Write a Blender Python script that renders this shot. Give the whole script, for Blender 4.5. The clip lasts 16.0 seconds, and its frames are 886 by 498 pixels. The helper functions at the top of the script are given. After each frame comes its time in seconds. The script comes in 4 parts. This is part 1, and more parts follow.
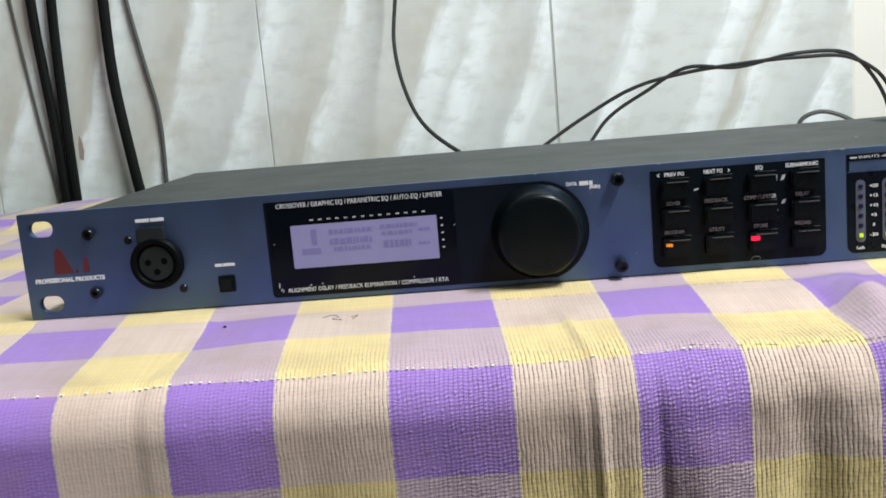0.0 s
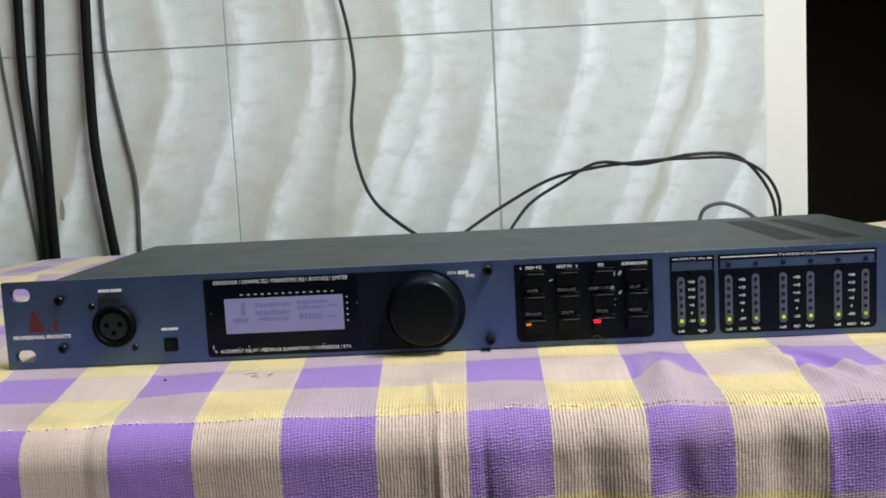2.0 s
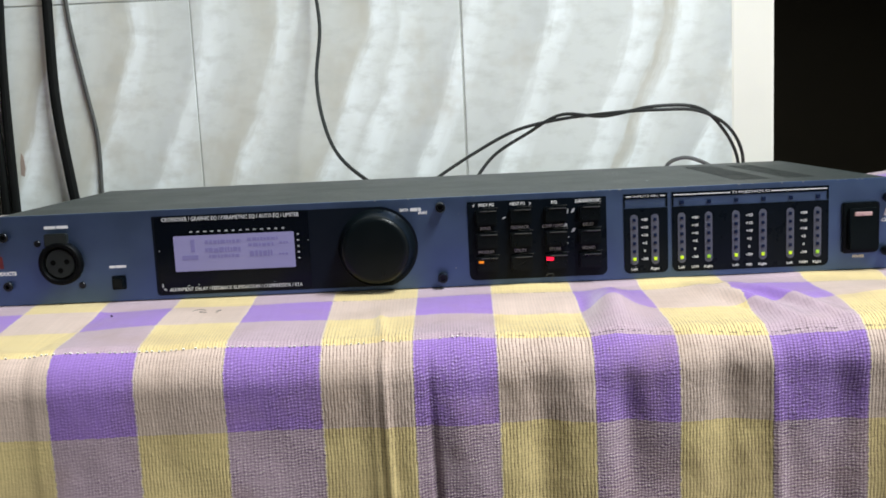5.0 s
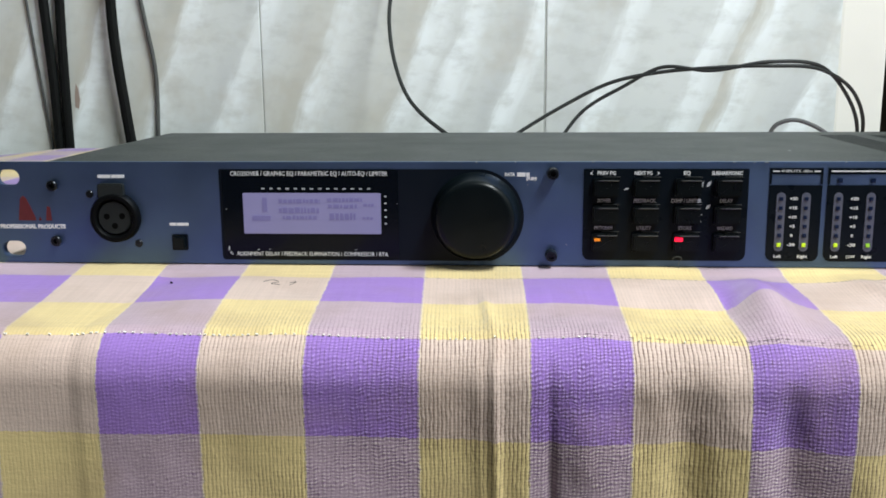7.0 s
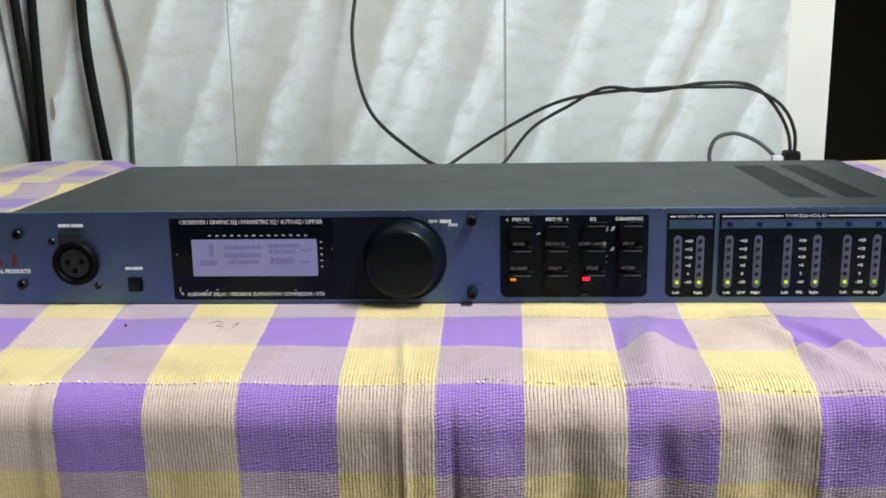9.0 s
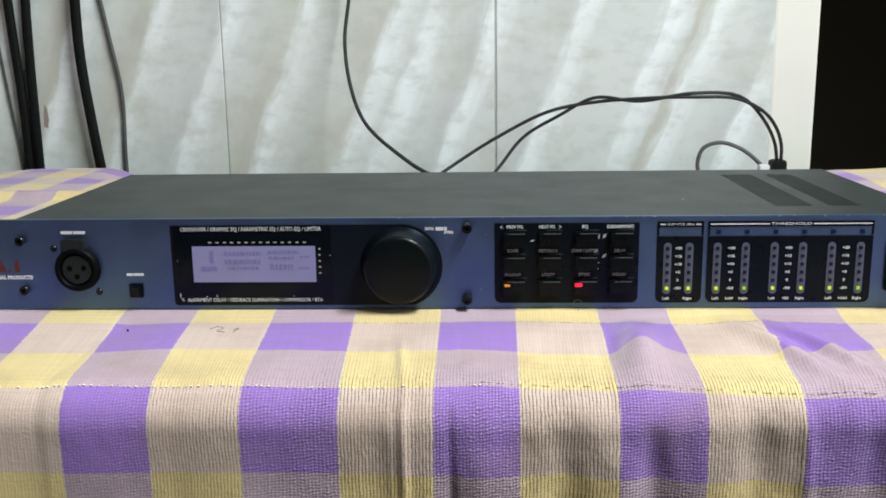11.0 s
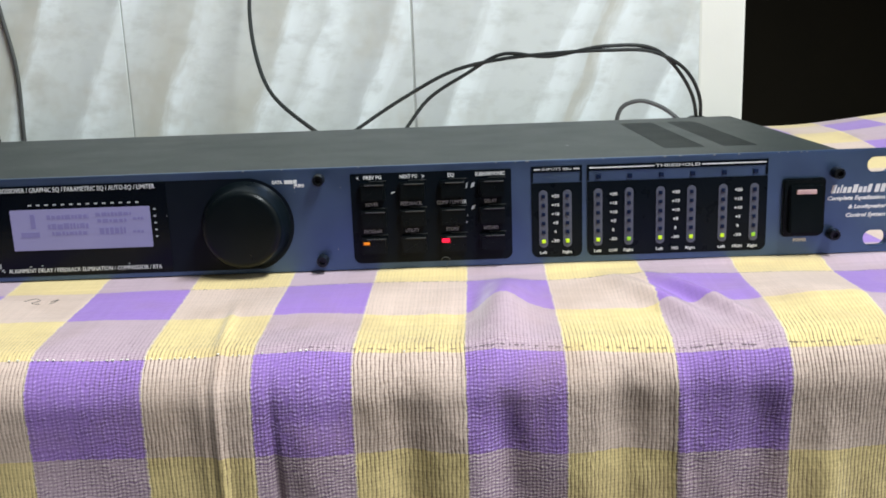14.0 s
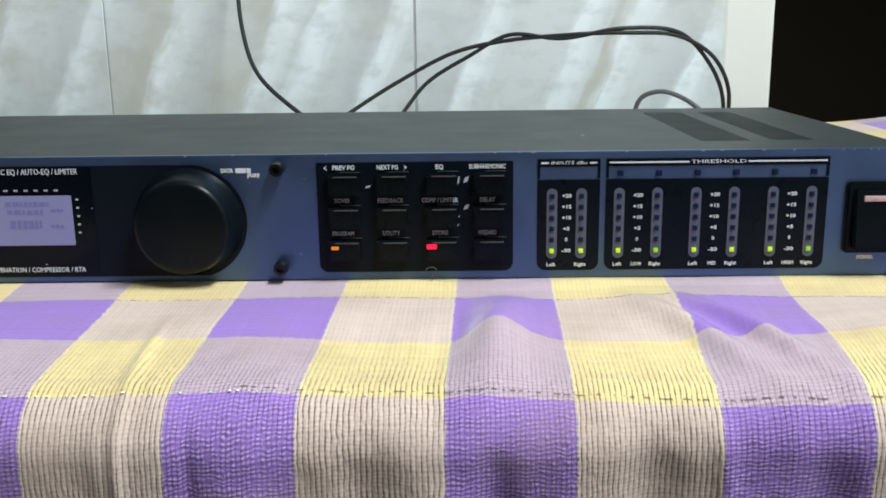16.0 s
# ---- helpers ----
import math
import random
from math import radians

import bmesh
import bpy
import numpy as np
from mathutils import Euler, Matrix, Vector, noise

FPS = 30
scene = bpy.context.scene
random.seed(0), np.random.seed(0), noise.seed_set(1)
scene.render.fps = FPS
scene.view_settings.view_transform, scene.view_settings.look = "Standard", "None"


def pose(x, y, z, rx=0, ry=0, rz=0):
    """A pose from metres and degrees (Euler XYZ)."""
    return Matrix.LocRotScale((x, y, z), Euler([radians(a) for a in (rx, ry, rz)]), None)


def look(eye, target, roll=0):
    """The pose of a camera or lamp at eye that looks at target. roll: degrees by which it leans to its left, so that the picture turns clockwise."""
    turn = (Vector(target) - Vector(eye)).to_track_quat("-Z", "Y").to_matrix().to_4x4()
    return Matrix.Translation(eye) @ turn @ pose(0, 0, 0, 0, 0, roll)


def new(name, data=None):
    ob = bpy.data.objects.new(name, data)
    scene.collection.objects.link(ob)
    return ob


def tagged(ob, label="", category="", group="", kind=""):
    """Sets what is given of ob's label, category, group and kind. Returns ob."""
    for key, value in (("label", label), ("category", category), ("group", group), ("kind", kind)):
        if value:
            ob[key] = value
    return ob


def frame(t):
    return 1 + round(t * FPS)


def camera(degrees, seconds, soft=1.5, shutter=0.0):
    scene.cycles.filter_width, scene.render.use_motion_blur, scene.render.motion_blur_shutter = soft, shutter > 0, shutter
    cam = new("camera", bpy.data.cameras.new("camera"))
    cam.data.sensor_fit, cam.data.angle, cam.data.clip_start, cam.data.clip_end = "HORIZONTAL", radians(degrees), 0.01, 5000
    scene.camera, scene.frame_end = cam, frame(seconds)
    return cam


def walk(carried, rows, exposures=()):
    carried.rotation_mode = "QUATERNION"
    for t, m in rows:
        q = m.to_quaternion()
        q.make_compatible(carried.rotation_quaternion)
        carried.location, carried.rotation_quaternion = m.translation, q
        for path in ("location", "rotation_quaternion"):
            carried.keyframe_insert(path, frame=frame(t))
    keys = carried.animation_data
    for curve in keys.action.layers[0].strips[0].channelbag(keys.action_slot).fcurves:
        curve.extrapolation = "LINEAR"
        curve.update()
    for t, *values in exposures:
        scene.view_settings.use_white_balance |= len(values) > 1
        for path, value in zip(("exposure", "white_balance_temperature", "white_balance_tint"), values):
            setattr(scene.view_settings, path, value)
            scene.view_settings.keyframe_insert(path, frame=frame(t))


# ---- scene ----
cam = camera(49.77, 16.0, soft=1.75)
PATH = [
    (0, (0.1940, -0.3740, 0.0819), (0.1343, 0.6096, -0.0882), -4.96),
    (0.5, (0.1816, -0.4199, 0.1114), (0.1445, 0.5652, -0.0566), -4.27),
    (1, (0.1915, -0.4388, 0.1052), (0.1317, 0.5441, -0.0688), -4.69),
    (1.5, (0.2141, -0.4573, 0.1244), (0.1656, 0.5363, 0.0223), -3.98),
    (2, (0.2379, -0.4602, 0.1029), (0.1994, 0.5327, -0.0093), -2.98),
    (2.5, (0.2600, -0.4566, 0.0930), (0.2321, 0.5339, -0.0413), -3.70),
    (3, (0.2566, -0.4562, 0.0865), (0.2345, 0.5309, -0.0718), -3.85),
    (3.5, (0.2553, -0.4579, 0.0884), (0.2310, 0.5294, -0.0686), -3.77),
    (4, (0.2523, -0.4587, 0.0860), (0.2300, 0.5300, -0.0620), -3.81),
    (6.5, (0.2343, -0.4452, 0.0844), (0.2090, 0.5446, -0.0558), 0.33),
    (7, (0.2216, -0.3939, 0.0869), (0.1574, 0.5843, -0.1104), -0.41),
    (7.5, (0.2310, -0.3436, 0.0897), (0.1462, 0.6324, -0.1109), -0.43),
    (8, (0.2432, -0.3607, 0.1012), (0.1726, 0.6153, -0.1051), -0.56),
    (8.5, (0.2467, -0.3887, 0.1117), (0.1943, 0.5861, -0.1052), -0.95),
    (9, (0.2516, -0.4258, 0.1227), (0.1973, 0.5480, -0.0982), -1.00),
    (11.5, (0.2483, -0.4360, 0.1246), (0.2099, 0.5405, -0.0878), -0.91),
    (12, (0.2530, -0.4323, 0.1216), (0.2171, 0.5439, -0.0922), -1.15),
    (12.5, (0.2611, -0.4269, 0.1150), (0.2282, 0.5499, -0.0966), -1.65),
    (13, (0.2756, -0.4178, 0.1101), (0.2558, 0.5584, -0.1060), -1.96),
    (13.5, (0.2865, -0.4025, 0.1063), (0.2638, 0.5713, -0.1198), -2.00),
    (14, (0.2944, -0.3925, 0.0990), (0.2872, 0.5817, -0.1263), -2.10),
    (14.5, (0.2982, -0.3798, 0.0904), (0.2980, 0.5941, -0.1364), -1.66),
    (15, (0.2903, -0.3665, 0.0877), (0.2914, 0.6058, -0.1460), -1.59),
    (15.5, (0.2883, -0.3449, 0.0909), (0.2826, 0.6275, -0.1425), -1.55),
    (16, (0.3012, -0.3206, 0.0873), (0.2875, 0.6521, -0.1441), -0.74),
]
# seconds, stops, kelvin, tint
EXPOSURES = ((0.0, 0.05, 6500, 10), (0.5, -0.07, 6450, 10), (1.0, -0.02, 6500, 11), (1.5, -0.15, 6500, 11), (2.0, -0.19, 6500, 11), (2.5, -0.13, 6500, 12), (3.5, 0.05, 6500, 12), (6.5, 0.0, 6450, 10), (7.0, 0.0, 6400, 10), (8.0, -0.10, 6400, 8), (9.0, -0.07, 6400, 9),
             (11.5, -0.05, 6500, 9), (13.5, 0.0, 6450, 10), (14.0, -0.02, 6400, 10), (14.5, 0.08, 6300, 9), (15.0, 0.35, 6250, 8), (15.5, 0.18, 6200, 9), (16.0, -0.10, 6200, 7))
walk(cam, [(t, look(eye, target, roll)) for t, eye, target, roll in PATH], EXPOSURES)

# ---- light ----
world = bpy.data.worlds.new("world")
scene.world = world
world.use_nodes = True
world.node_tree.nodes["Background"].inputs[0].default_value = (0.75, 0.85, 1.0, 1)
world.node_tree.nodes["Background"].inputs[1].default_value = 0.05
scene.view_settings.exposure = 0.0


# one ceiling tube, running front to back, over the right end of the table and tipped towards it
tube_data = bpy.data.lights.new("ceiling_tube_light", "AREA")
tube_data.shape, tube_data.size, tube_data.size_y, tube_data.energy, tube_data.color = "RECTANGLE", 1.2, 0.10, 63.5, (0.925, 0.99, 0.99)
tube_lamp = new("ceiling_tube_light", tube_data)
aim = Vector((-0.433, 0.0, -0.901))
along = Vector((0.0, 1.0, 0.0))
turned = Matrix((along, (-aim).cross(along), -aim)).transposed().to_4x4()
tube_lamp.matrix_world = Matrix.Translation((1.0, -0.62, 1.55)) @ turned


# ---- materials ----
def nodes_of(name):
    m = bpy.data.materials.new(name)
    m.use_nodes = True
    return m, m.node_tree.nodes, m.node_tree.links, m.node_tree.nodes["Principled BSDF"]


def put(links, nodes, kind, **inputs):
    n = nodes.new(kind)
    for k, v in inputs.items():
        key = int(k[1:]) if k[0] == "i" and k[1:].isdigit() else k
        if hasattr(v, "links"):
            links.new(v, n.inputs[key])
        else:
            n.inputs[key].default_value = v
    return n


def math_node(links, nodes, op, a, b=0.0, c=0.0):
    n = nodes.new("ShaderNodeMath")
    n.operation = op
    for i, v in enumerate((a, b, c)):
        if hasattr(v, "links"):
            links.new(v, n.inputs[i])
        else:
            n.inputs[i].default_value = v
    return n.outputs[0]


def mix_node(links, nodes, f, a, b, blend="MIX"):
    n = nodes.new("ShaderNodeMix")
    n.data_type, n.blend_type = "RGBA", blend
    for i, v in ((0, f), (6, a), (7, b)):
        if hasattr(v, "links"):
            links.new(v, n.inputs[i])
        else:
            n.inputs[i].default_value = (*v, 1) if isinstance(v, tuple) and len(v) == 3 else v
    return n.outputs[2]


def plain(name, colour, rough=0.5, metal=0.0, vary=0.15, scale=60.0, bump=0.1, fine=900.0, spec=0.5, emit=0.0, coat=0.0):
    """A surface with grain and blotches at two scales."""
    m, nodes, links, b = nodes_of(name)
    pos = nodes.new("ShaderNodeNewGeometry").outputs["Position"]
    big = put(links, nodes, "ShaderNodeTexNoise", Vector=pos, Scale=scale, Detail=4.0)
    small = put(links, nodes, "ShaderNodeTexNoise", Vector=pos, Scale=fine, Detail=2.0)
    dark = tuple(c * (1 - vary) for c in colour)
    lite = tuple(min(1, c * (1 + vary)) for c in colour)
    c1 = mix_node(links, nodes, big.outputs["Fac"], dark, lite)
    links.new(c1, b.inputs["Base Color"])
    r = math_node(links, nodes, "MULTIPLY_ADD", big.outputs["Fac"], 0.2, rough - 0.1)
    links.new(r, b.inputs["Roughness"])
    b.inputs["Metallic"].default_value = metal
    b.inputs["Specular IOR Level"].default_value = spec
    b.inputs["Coat Weight"].default_value = coat
    if bump:
        bn = put(links, nodes, "ShaderNodeBump", Strength=bump, Distance=0.0003, Height=small.outputs["Fac"])
        links.new(bn.outputs[0], b.inputs["Normal"])
    if emit:
        b.inputs["Emission Color"].default_value = (*colour, 1)
        b.inputs["Emission Strength"].default_value = emit
    return m


NAVY = plain("navy_panel_paint", (0.104, 0.162, 0.300), 0.46, 0.98, 0.16, 60, 0.25, 1800)
STEEL = plain("black_powder_coat", (0.0140, 0.0208, 0.0198), 0.50, 0.0, 0.12, 40, 0.35, 3000)
BLACK_GLOSS = plain("black_display_window", (0.0022, 0.0036, 0.0064), 0.20, 0.0, 0.2, 60, 0.0, spec=0.16)
BLACK_PRINT = plain("black_screen_print", (0.0028, 0.0052, 0.0088), 0.30, 0.0, 0.2, 120, 0.1, spec=0.13)
# lighter grey that paints the highlight on the buttons' upper edges
KEY_HIGHLIGHT = plain("button_highlight_grey", (0.045, 0.047, 0.048), 0.30, 0.0, 0.2, 200, 0.1, 3500, spec=1.0)
RUBBER = plain("black_knob_plastic", (0.0022, 0.0042, 0.0054), 0.31, 0.0, 0.2, 120, 0.05, 2500, spec=0.18)
BUTTON = plain("black_button_rubber", (0.0024, 0.0040, 0.0052), 0.30, 0.0, 0.2, 200, 0.1, 3500, spec=0.16)
SCREW = plain("black_screw_steel", (0.016, 0.018, 0.022), 0.30, 0.7, 0.2, 300, 0.1)
CHROME = plain("worn_bright_steel", (0.45, 0.45, 0.46), 0.35, 1.0, 0.2, 300, 0.1)
DARK = plain("inside_shade", (0.0015, 0.0018, 0.0018), 0.8, 0, 0.2, 80, 0, spec=0.05)
FIELD = plain("blue_black_print", (0.0030, 0.0056, 0.0105), 0.40, 0.0, 0.15, 120, 0.1, spec=0.16)
WHITE_INK = plain("white_ink", (0.68, 0.68, 0.70), 0.55, 0.0, 0.15, 700, 0.1)
GREY_INK = plain("worn_grey_ink", (0.42, 0.43, 0.45), 0.6, 0.0, 0.3, 900, 0.1)
RED_INK = plain("red_ink", (0.095, 0.010, 0.014), 0.5, 0.0, 0.3, 300, 0.1)
CHANNEL = plain("grey_led_strip", (0.085, 0.092, 0.130), 0.4, 0.0, 0.2, 300, 0.1)
LED_OFF = plain("unlit_led", (0.007, 0.014, 0.042), 0.3, 0.0, 0.3, 300, 0.0, spec=0.15)
LED_GREEN = plain("lit_green_led", (0.52, 0.74, 0.02), 0.4, 0, 0.1, 300, 0, emit=0.27)
LED_DIM = plain("dim_green_led", (0.25, 0.5, 0.03), 0.4, 0, 0.1, 300, 0, emit=0.35)
LED_RED = plain("lit_red_led", (0.95, 0.006, 0.045), 0.4, 0, 0.1, 300, 0, emit=1.0)
LED_ORANGE = plain("lit_orange_led", (0.85, 0.24, 0.01), 0.4, 0, 0.1, 300, 0, emit=0.2)
NEON = plain("pale_pink_switch_lens", (0.55, 0.36, 0.36), 0.3, 0, 0.2, 300, 0)
LCD = plain("lit_lcd_glass", (0.168, 0.160, 0.288), 0.35, 0, 0.08, 60, 0, emit=0.40, spec=0.15)
LCD_INK = plain("lcd_dark_segments", (0.125, 0.115, 0.245), 0.35, 0, 0.1, 60, 0, emit=0.40, spec=0.15)
LEAD = plain("dull_black_lead", (0.022, 0.026, 0.025), 0.6, 0, 0.3, 80, 0.2, spec=0.3)
SOCKET = plain("black_socket_metal", (0.002, 0.0025, 0.003), 0.5, 0, 0.2, 200, 0.1, spec=0.08)
INSERT = plain("grey_black_socket_insert", (0.014, 0.017, 0.017), 0.5, 0, 0.2, 200, 0.1, spec=0.18)
CABLE = plain("black_cable_sheath", (0.003, 0.004, 0.004), 0.55, 0, 0.3, 80, 0.2, spec=0.18)
GREY_CABLE = plain("grey_cable_sheath", (0.075, 0.08, 0.078), 0.5, 0, 0.2, 80, 0.2)
JAMB = plain("cream_white_paint", (0.86, 0.85, 0.78), 0.5, 0, 0.06, 9, 0.3, 500)
PAINT = plain("pale_wall_paint", (0.62, 0.62, 0.58), 0.7, 0, 0.06, 4, 0.3, 300)
# dark brown standing for unlit surroundings, keeps reflections and the next room dark
DARKWALL = plain("unlit_dark_brown", (0.06, 0.048, 0.026), 0.8, 0, 0.2, 3, 0.2, 200)
FLOOR = plain("grey_floor_cement", (0.16, 0.155, 0.14), 0.6, 0, 0.2, 4, 0.3, 200)
WOOD = plain("brown_table_wood", (0.16, 0.09, 0.05), 0.5, 0, 0.3, 12, 0.3, 300)
# lack of light in the next room, put into the colour
DIMWALL = plain("unlit_room_brown", (0.075, 0.062, 0.04), 0.8, 0, 0.2, 3, 0.2, 200)
GROUT = plain("dark_grey_grout", (0.40, 0.42, 0.40), 0.9, 0, 0.3, 60, 0.3)
RUST = plain("brown_chipped_glaze", (0.34, 0.27, 0.23), 0.7, 0, 0.3, 120, 0.2)
LUREX_GLINT = plain("gold_white_thread_glint", (0.95, 0.92, 0.82), 0.25, 0.0, 0.05, 300, 0)


def tile_material():
    """Pale ceramic print: broad white brush strokes over warm and cool greys, leaning to the right and bending upright towards the top of the tile."""
    m, nodes, links, b = nodes_of("marbled_ceramic_tile")
    pos = nodes.new("ShaderNodeNewGeometry").outputs["Position"]
    sep = put(links, nodes, "ShaderNodeSeparateXYZ", Vector=pos)
    x, z = sep.outputs[0], sep.outputs[2]
    wob = put(links, nodes, "ShaderNodeTexNoise", Vector=pos, Scale=9.0, Detail=2.0)
    dz = math_node(links, nodes, "SUBTRACT", z, 0.20)
    bow = math_node(links, nodes, "SQRT", math_node(links, nodes, "MULTIPLY_ADD", dz, dz, 0.0016))
    lean = math_node(links, nodes, "MULTIPLY_ADD", bow, 0.3, math_node(links, nodes, "MULTIPLY", dz, -0.1))
    u = math_node(links, nodes, "ADD", x, lean)
    u = math_node(links, nodes, "ADD", u, math_node(links, nodes, "MULTIPLY_ADD", wob.outputs["Fac"], 0.026, -0.013))
    # ragged edges, drawn out along the strokes
    torn = put(links, nodes, "ShaderNodeCombineXYZ", X=math_node(links, nodes, "MULTIPLY", u, 60.0), Y=math_node(links, nodes, "MULTIPLY", z, 14.0))
    rag = put(links, nodes, "ShaderNodeTexNoise", Vector=torn.outputs[0], Scale=1.0, Detail=4.0, Roughness=0.65)
    ur = math_node(links, nodes, "ADD", u, math_node(links, nodes, "MULTIPLY_ADD", rag.outputs["Fac"], 0.030, -0.015))
    along = math_node(links, nodes, "MULTIPLY_ADD", ur, 1 / 1.3, 0.5)
    warm, cool, mid, white = (0.56, 0.56, 0.495), (0.60, 0.64, 0.635), (0.69, 0.735, 0.72), (0.91, 0.98, 0.99)
    strokes = ((-0.42, warm), (-0.33, cool), (-0.25, warm), (-0.165, warm), (-0.082, warm), (-0.004, cool), (0.080, warm), (0.182, warm), (0.218, mid), (0.291, cool), (0.385, cool), (0.478, mid), (0.528, warm), (0.604, cool))
    ground = nodes.new("ShaderNodeValToRGB")
    links.new(along, ground.inputs[0])
    ground.color_ramp.elements[0].color = ground.color_ramp.elements[1].color = (*mid, 1)
    for at, shade in strokes:
        ground.color_ramp.elements.new((at - 0.022) / 1.3 + 0.5).color = (*shade, 1)
        ground.color_ramp.elements.new((at + 0.026) / 1.3 + 0.5).color = (*mid, 1)

    def stroke_mask(some):
        r = nodes.new("ShaderNodeValToRGB")
        links.new(along, r.inputs[0])
        r.color_ramp.elements[0].color = r.color_ramp.elements[1].color = (0, 0, 0, 1)
        for at, shade in some:
            for off, k in ((-0.013, 0.0), (-0.005, 1.0), (0.006, 0.8), (0.022, 0.0)):
                r.color_ramp.elements.new((at + off) / 1.3 + 0.5).color = (k, k, k, 1)
        return r.outputs[0]

    painted = math_node(links, nodes, "MAXIMUM", stroke_mask(strokes[:7]), stroke_mask(strokes[7:]))
    print_colour = mix_node(links, nodes, painted, ground.outputs[0], white)
    # the strokes run dry in places
    dry = put(links, nodes, "ShaderNodeTexNoise", Vector=pos, Scale=14.0, Detail=3.0, Roughness=0.6)
    dr = nodes.new("ShaderNodeMapRange")
    links.new(dry.outputs["Fac"], dr.inputs[0])
    dr.inputs[1].default_value, dr.inputs[2].default_value, dr.inputs[3].default_value, dr.inputs[4].default_value = 0.40, 0.72, 0.0, 0.70
    base = mix_node(links, nodes, dr.outputs[0], print_colour, (0.72, 0.765, 0.745))
    # short level brush marks and brown-grey blotches
    vec2 = put(links, nodes, "ShaderNodeCombineXYZ", X=math_node(links, nodes, "MULTIPLY", x, 32.0), Y=math_node(links, nodes, "MULTIPLY", z, 60.0))
    brush = put(links, nodes, "ShaderNodeTexNoise", Vector=vec2.outputs[0], Scale=1.0, Detail=4.0, Roughness=0.6)
    bs = nodes.new("ShaderNodeMapRange")
    links.new(brush.outputs["Fac"], bs.inputs[0])
    bs.inputs[1].default_value, bs.inputs[2].default_value, bs.inputs[4].default_value = 0.48, 0.72, 0.50
    c = mix_node(links, nodes, bs.outputs[0], base, (0.50, 0.53, 0.50))
    blot = put(links, nodes, "ShaderNodeTexNoise", Vector=pos, Scale=10.0, Detail=4.0, Roughness=0.65)
    br = nodes.new("ShaderNodeMapRange")
    links.new(blot.outputs["Fac"], br.inputs[0])
    br.inputs[1].default_value, br.inputs[2].default_value, br.inputs[4].default_value = 0.55, 0.68, 0.45
    c = mix_node(links, nodes, br.outputs[0], c, (0.54, 0.53, 0.465))
    links.new(c, b.inputs["Base Color"])
    b.inputs["Roughness"].default_value = 0.32
    bn = put(links, nodes, "ShaderNodeBump", Strength=0.15, Distance=0.001, Height=brush.outputs["Fac"])
    links.new(bn.outputs[0], b.inputs["Normal"])
    return m


TILE = tile_material()

COL0, COLW, ROWW = 0.0905, 0.0344, 0.036


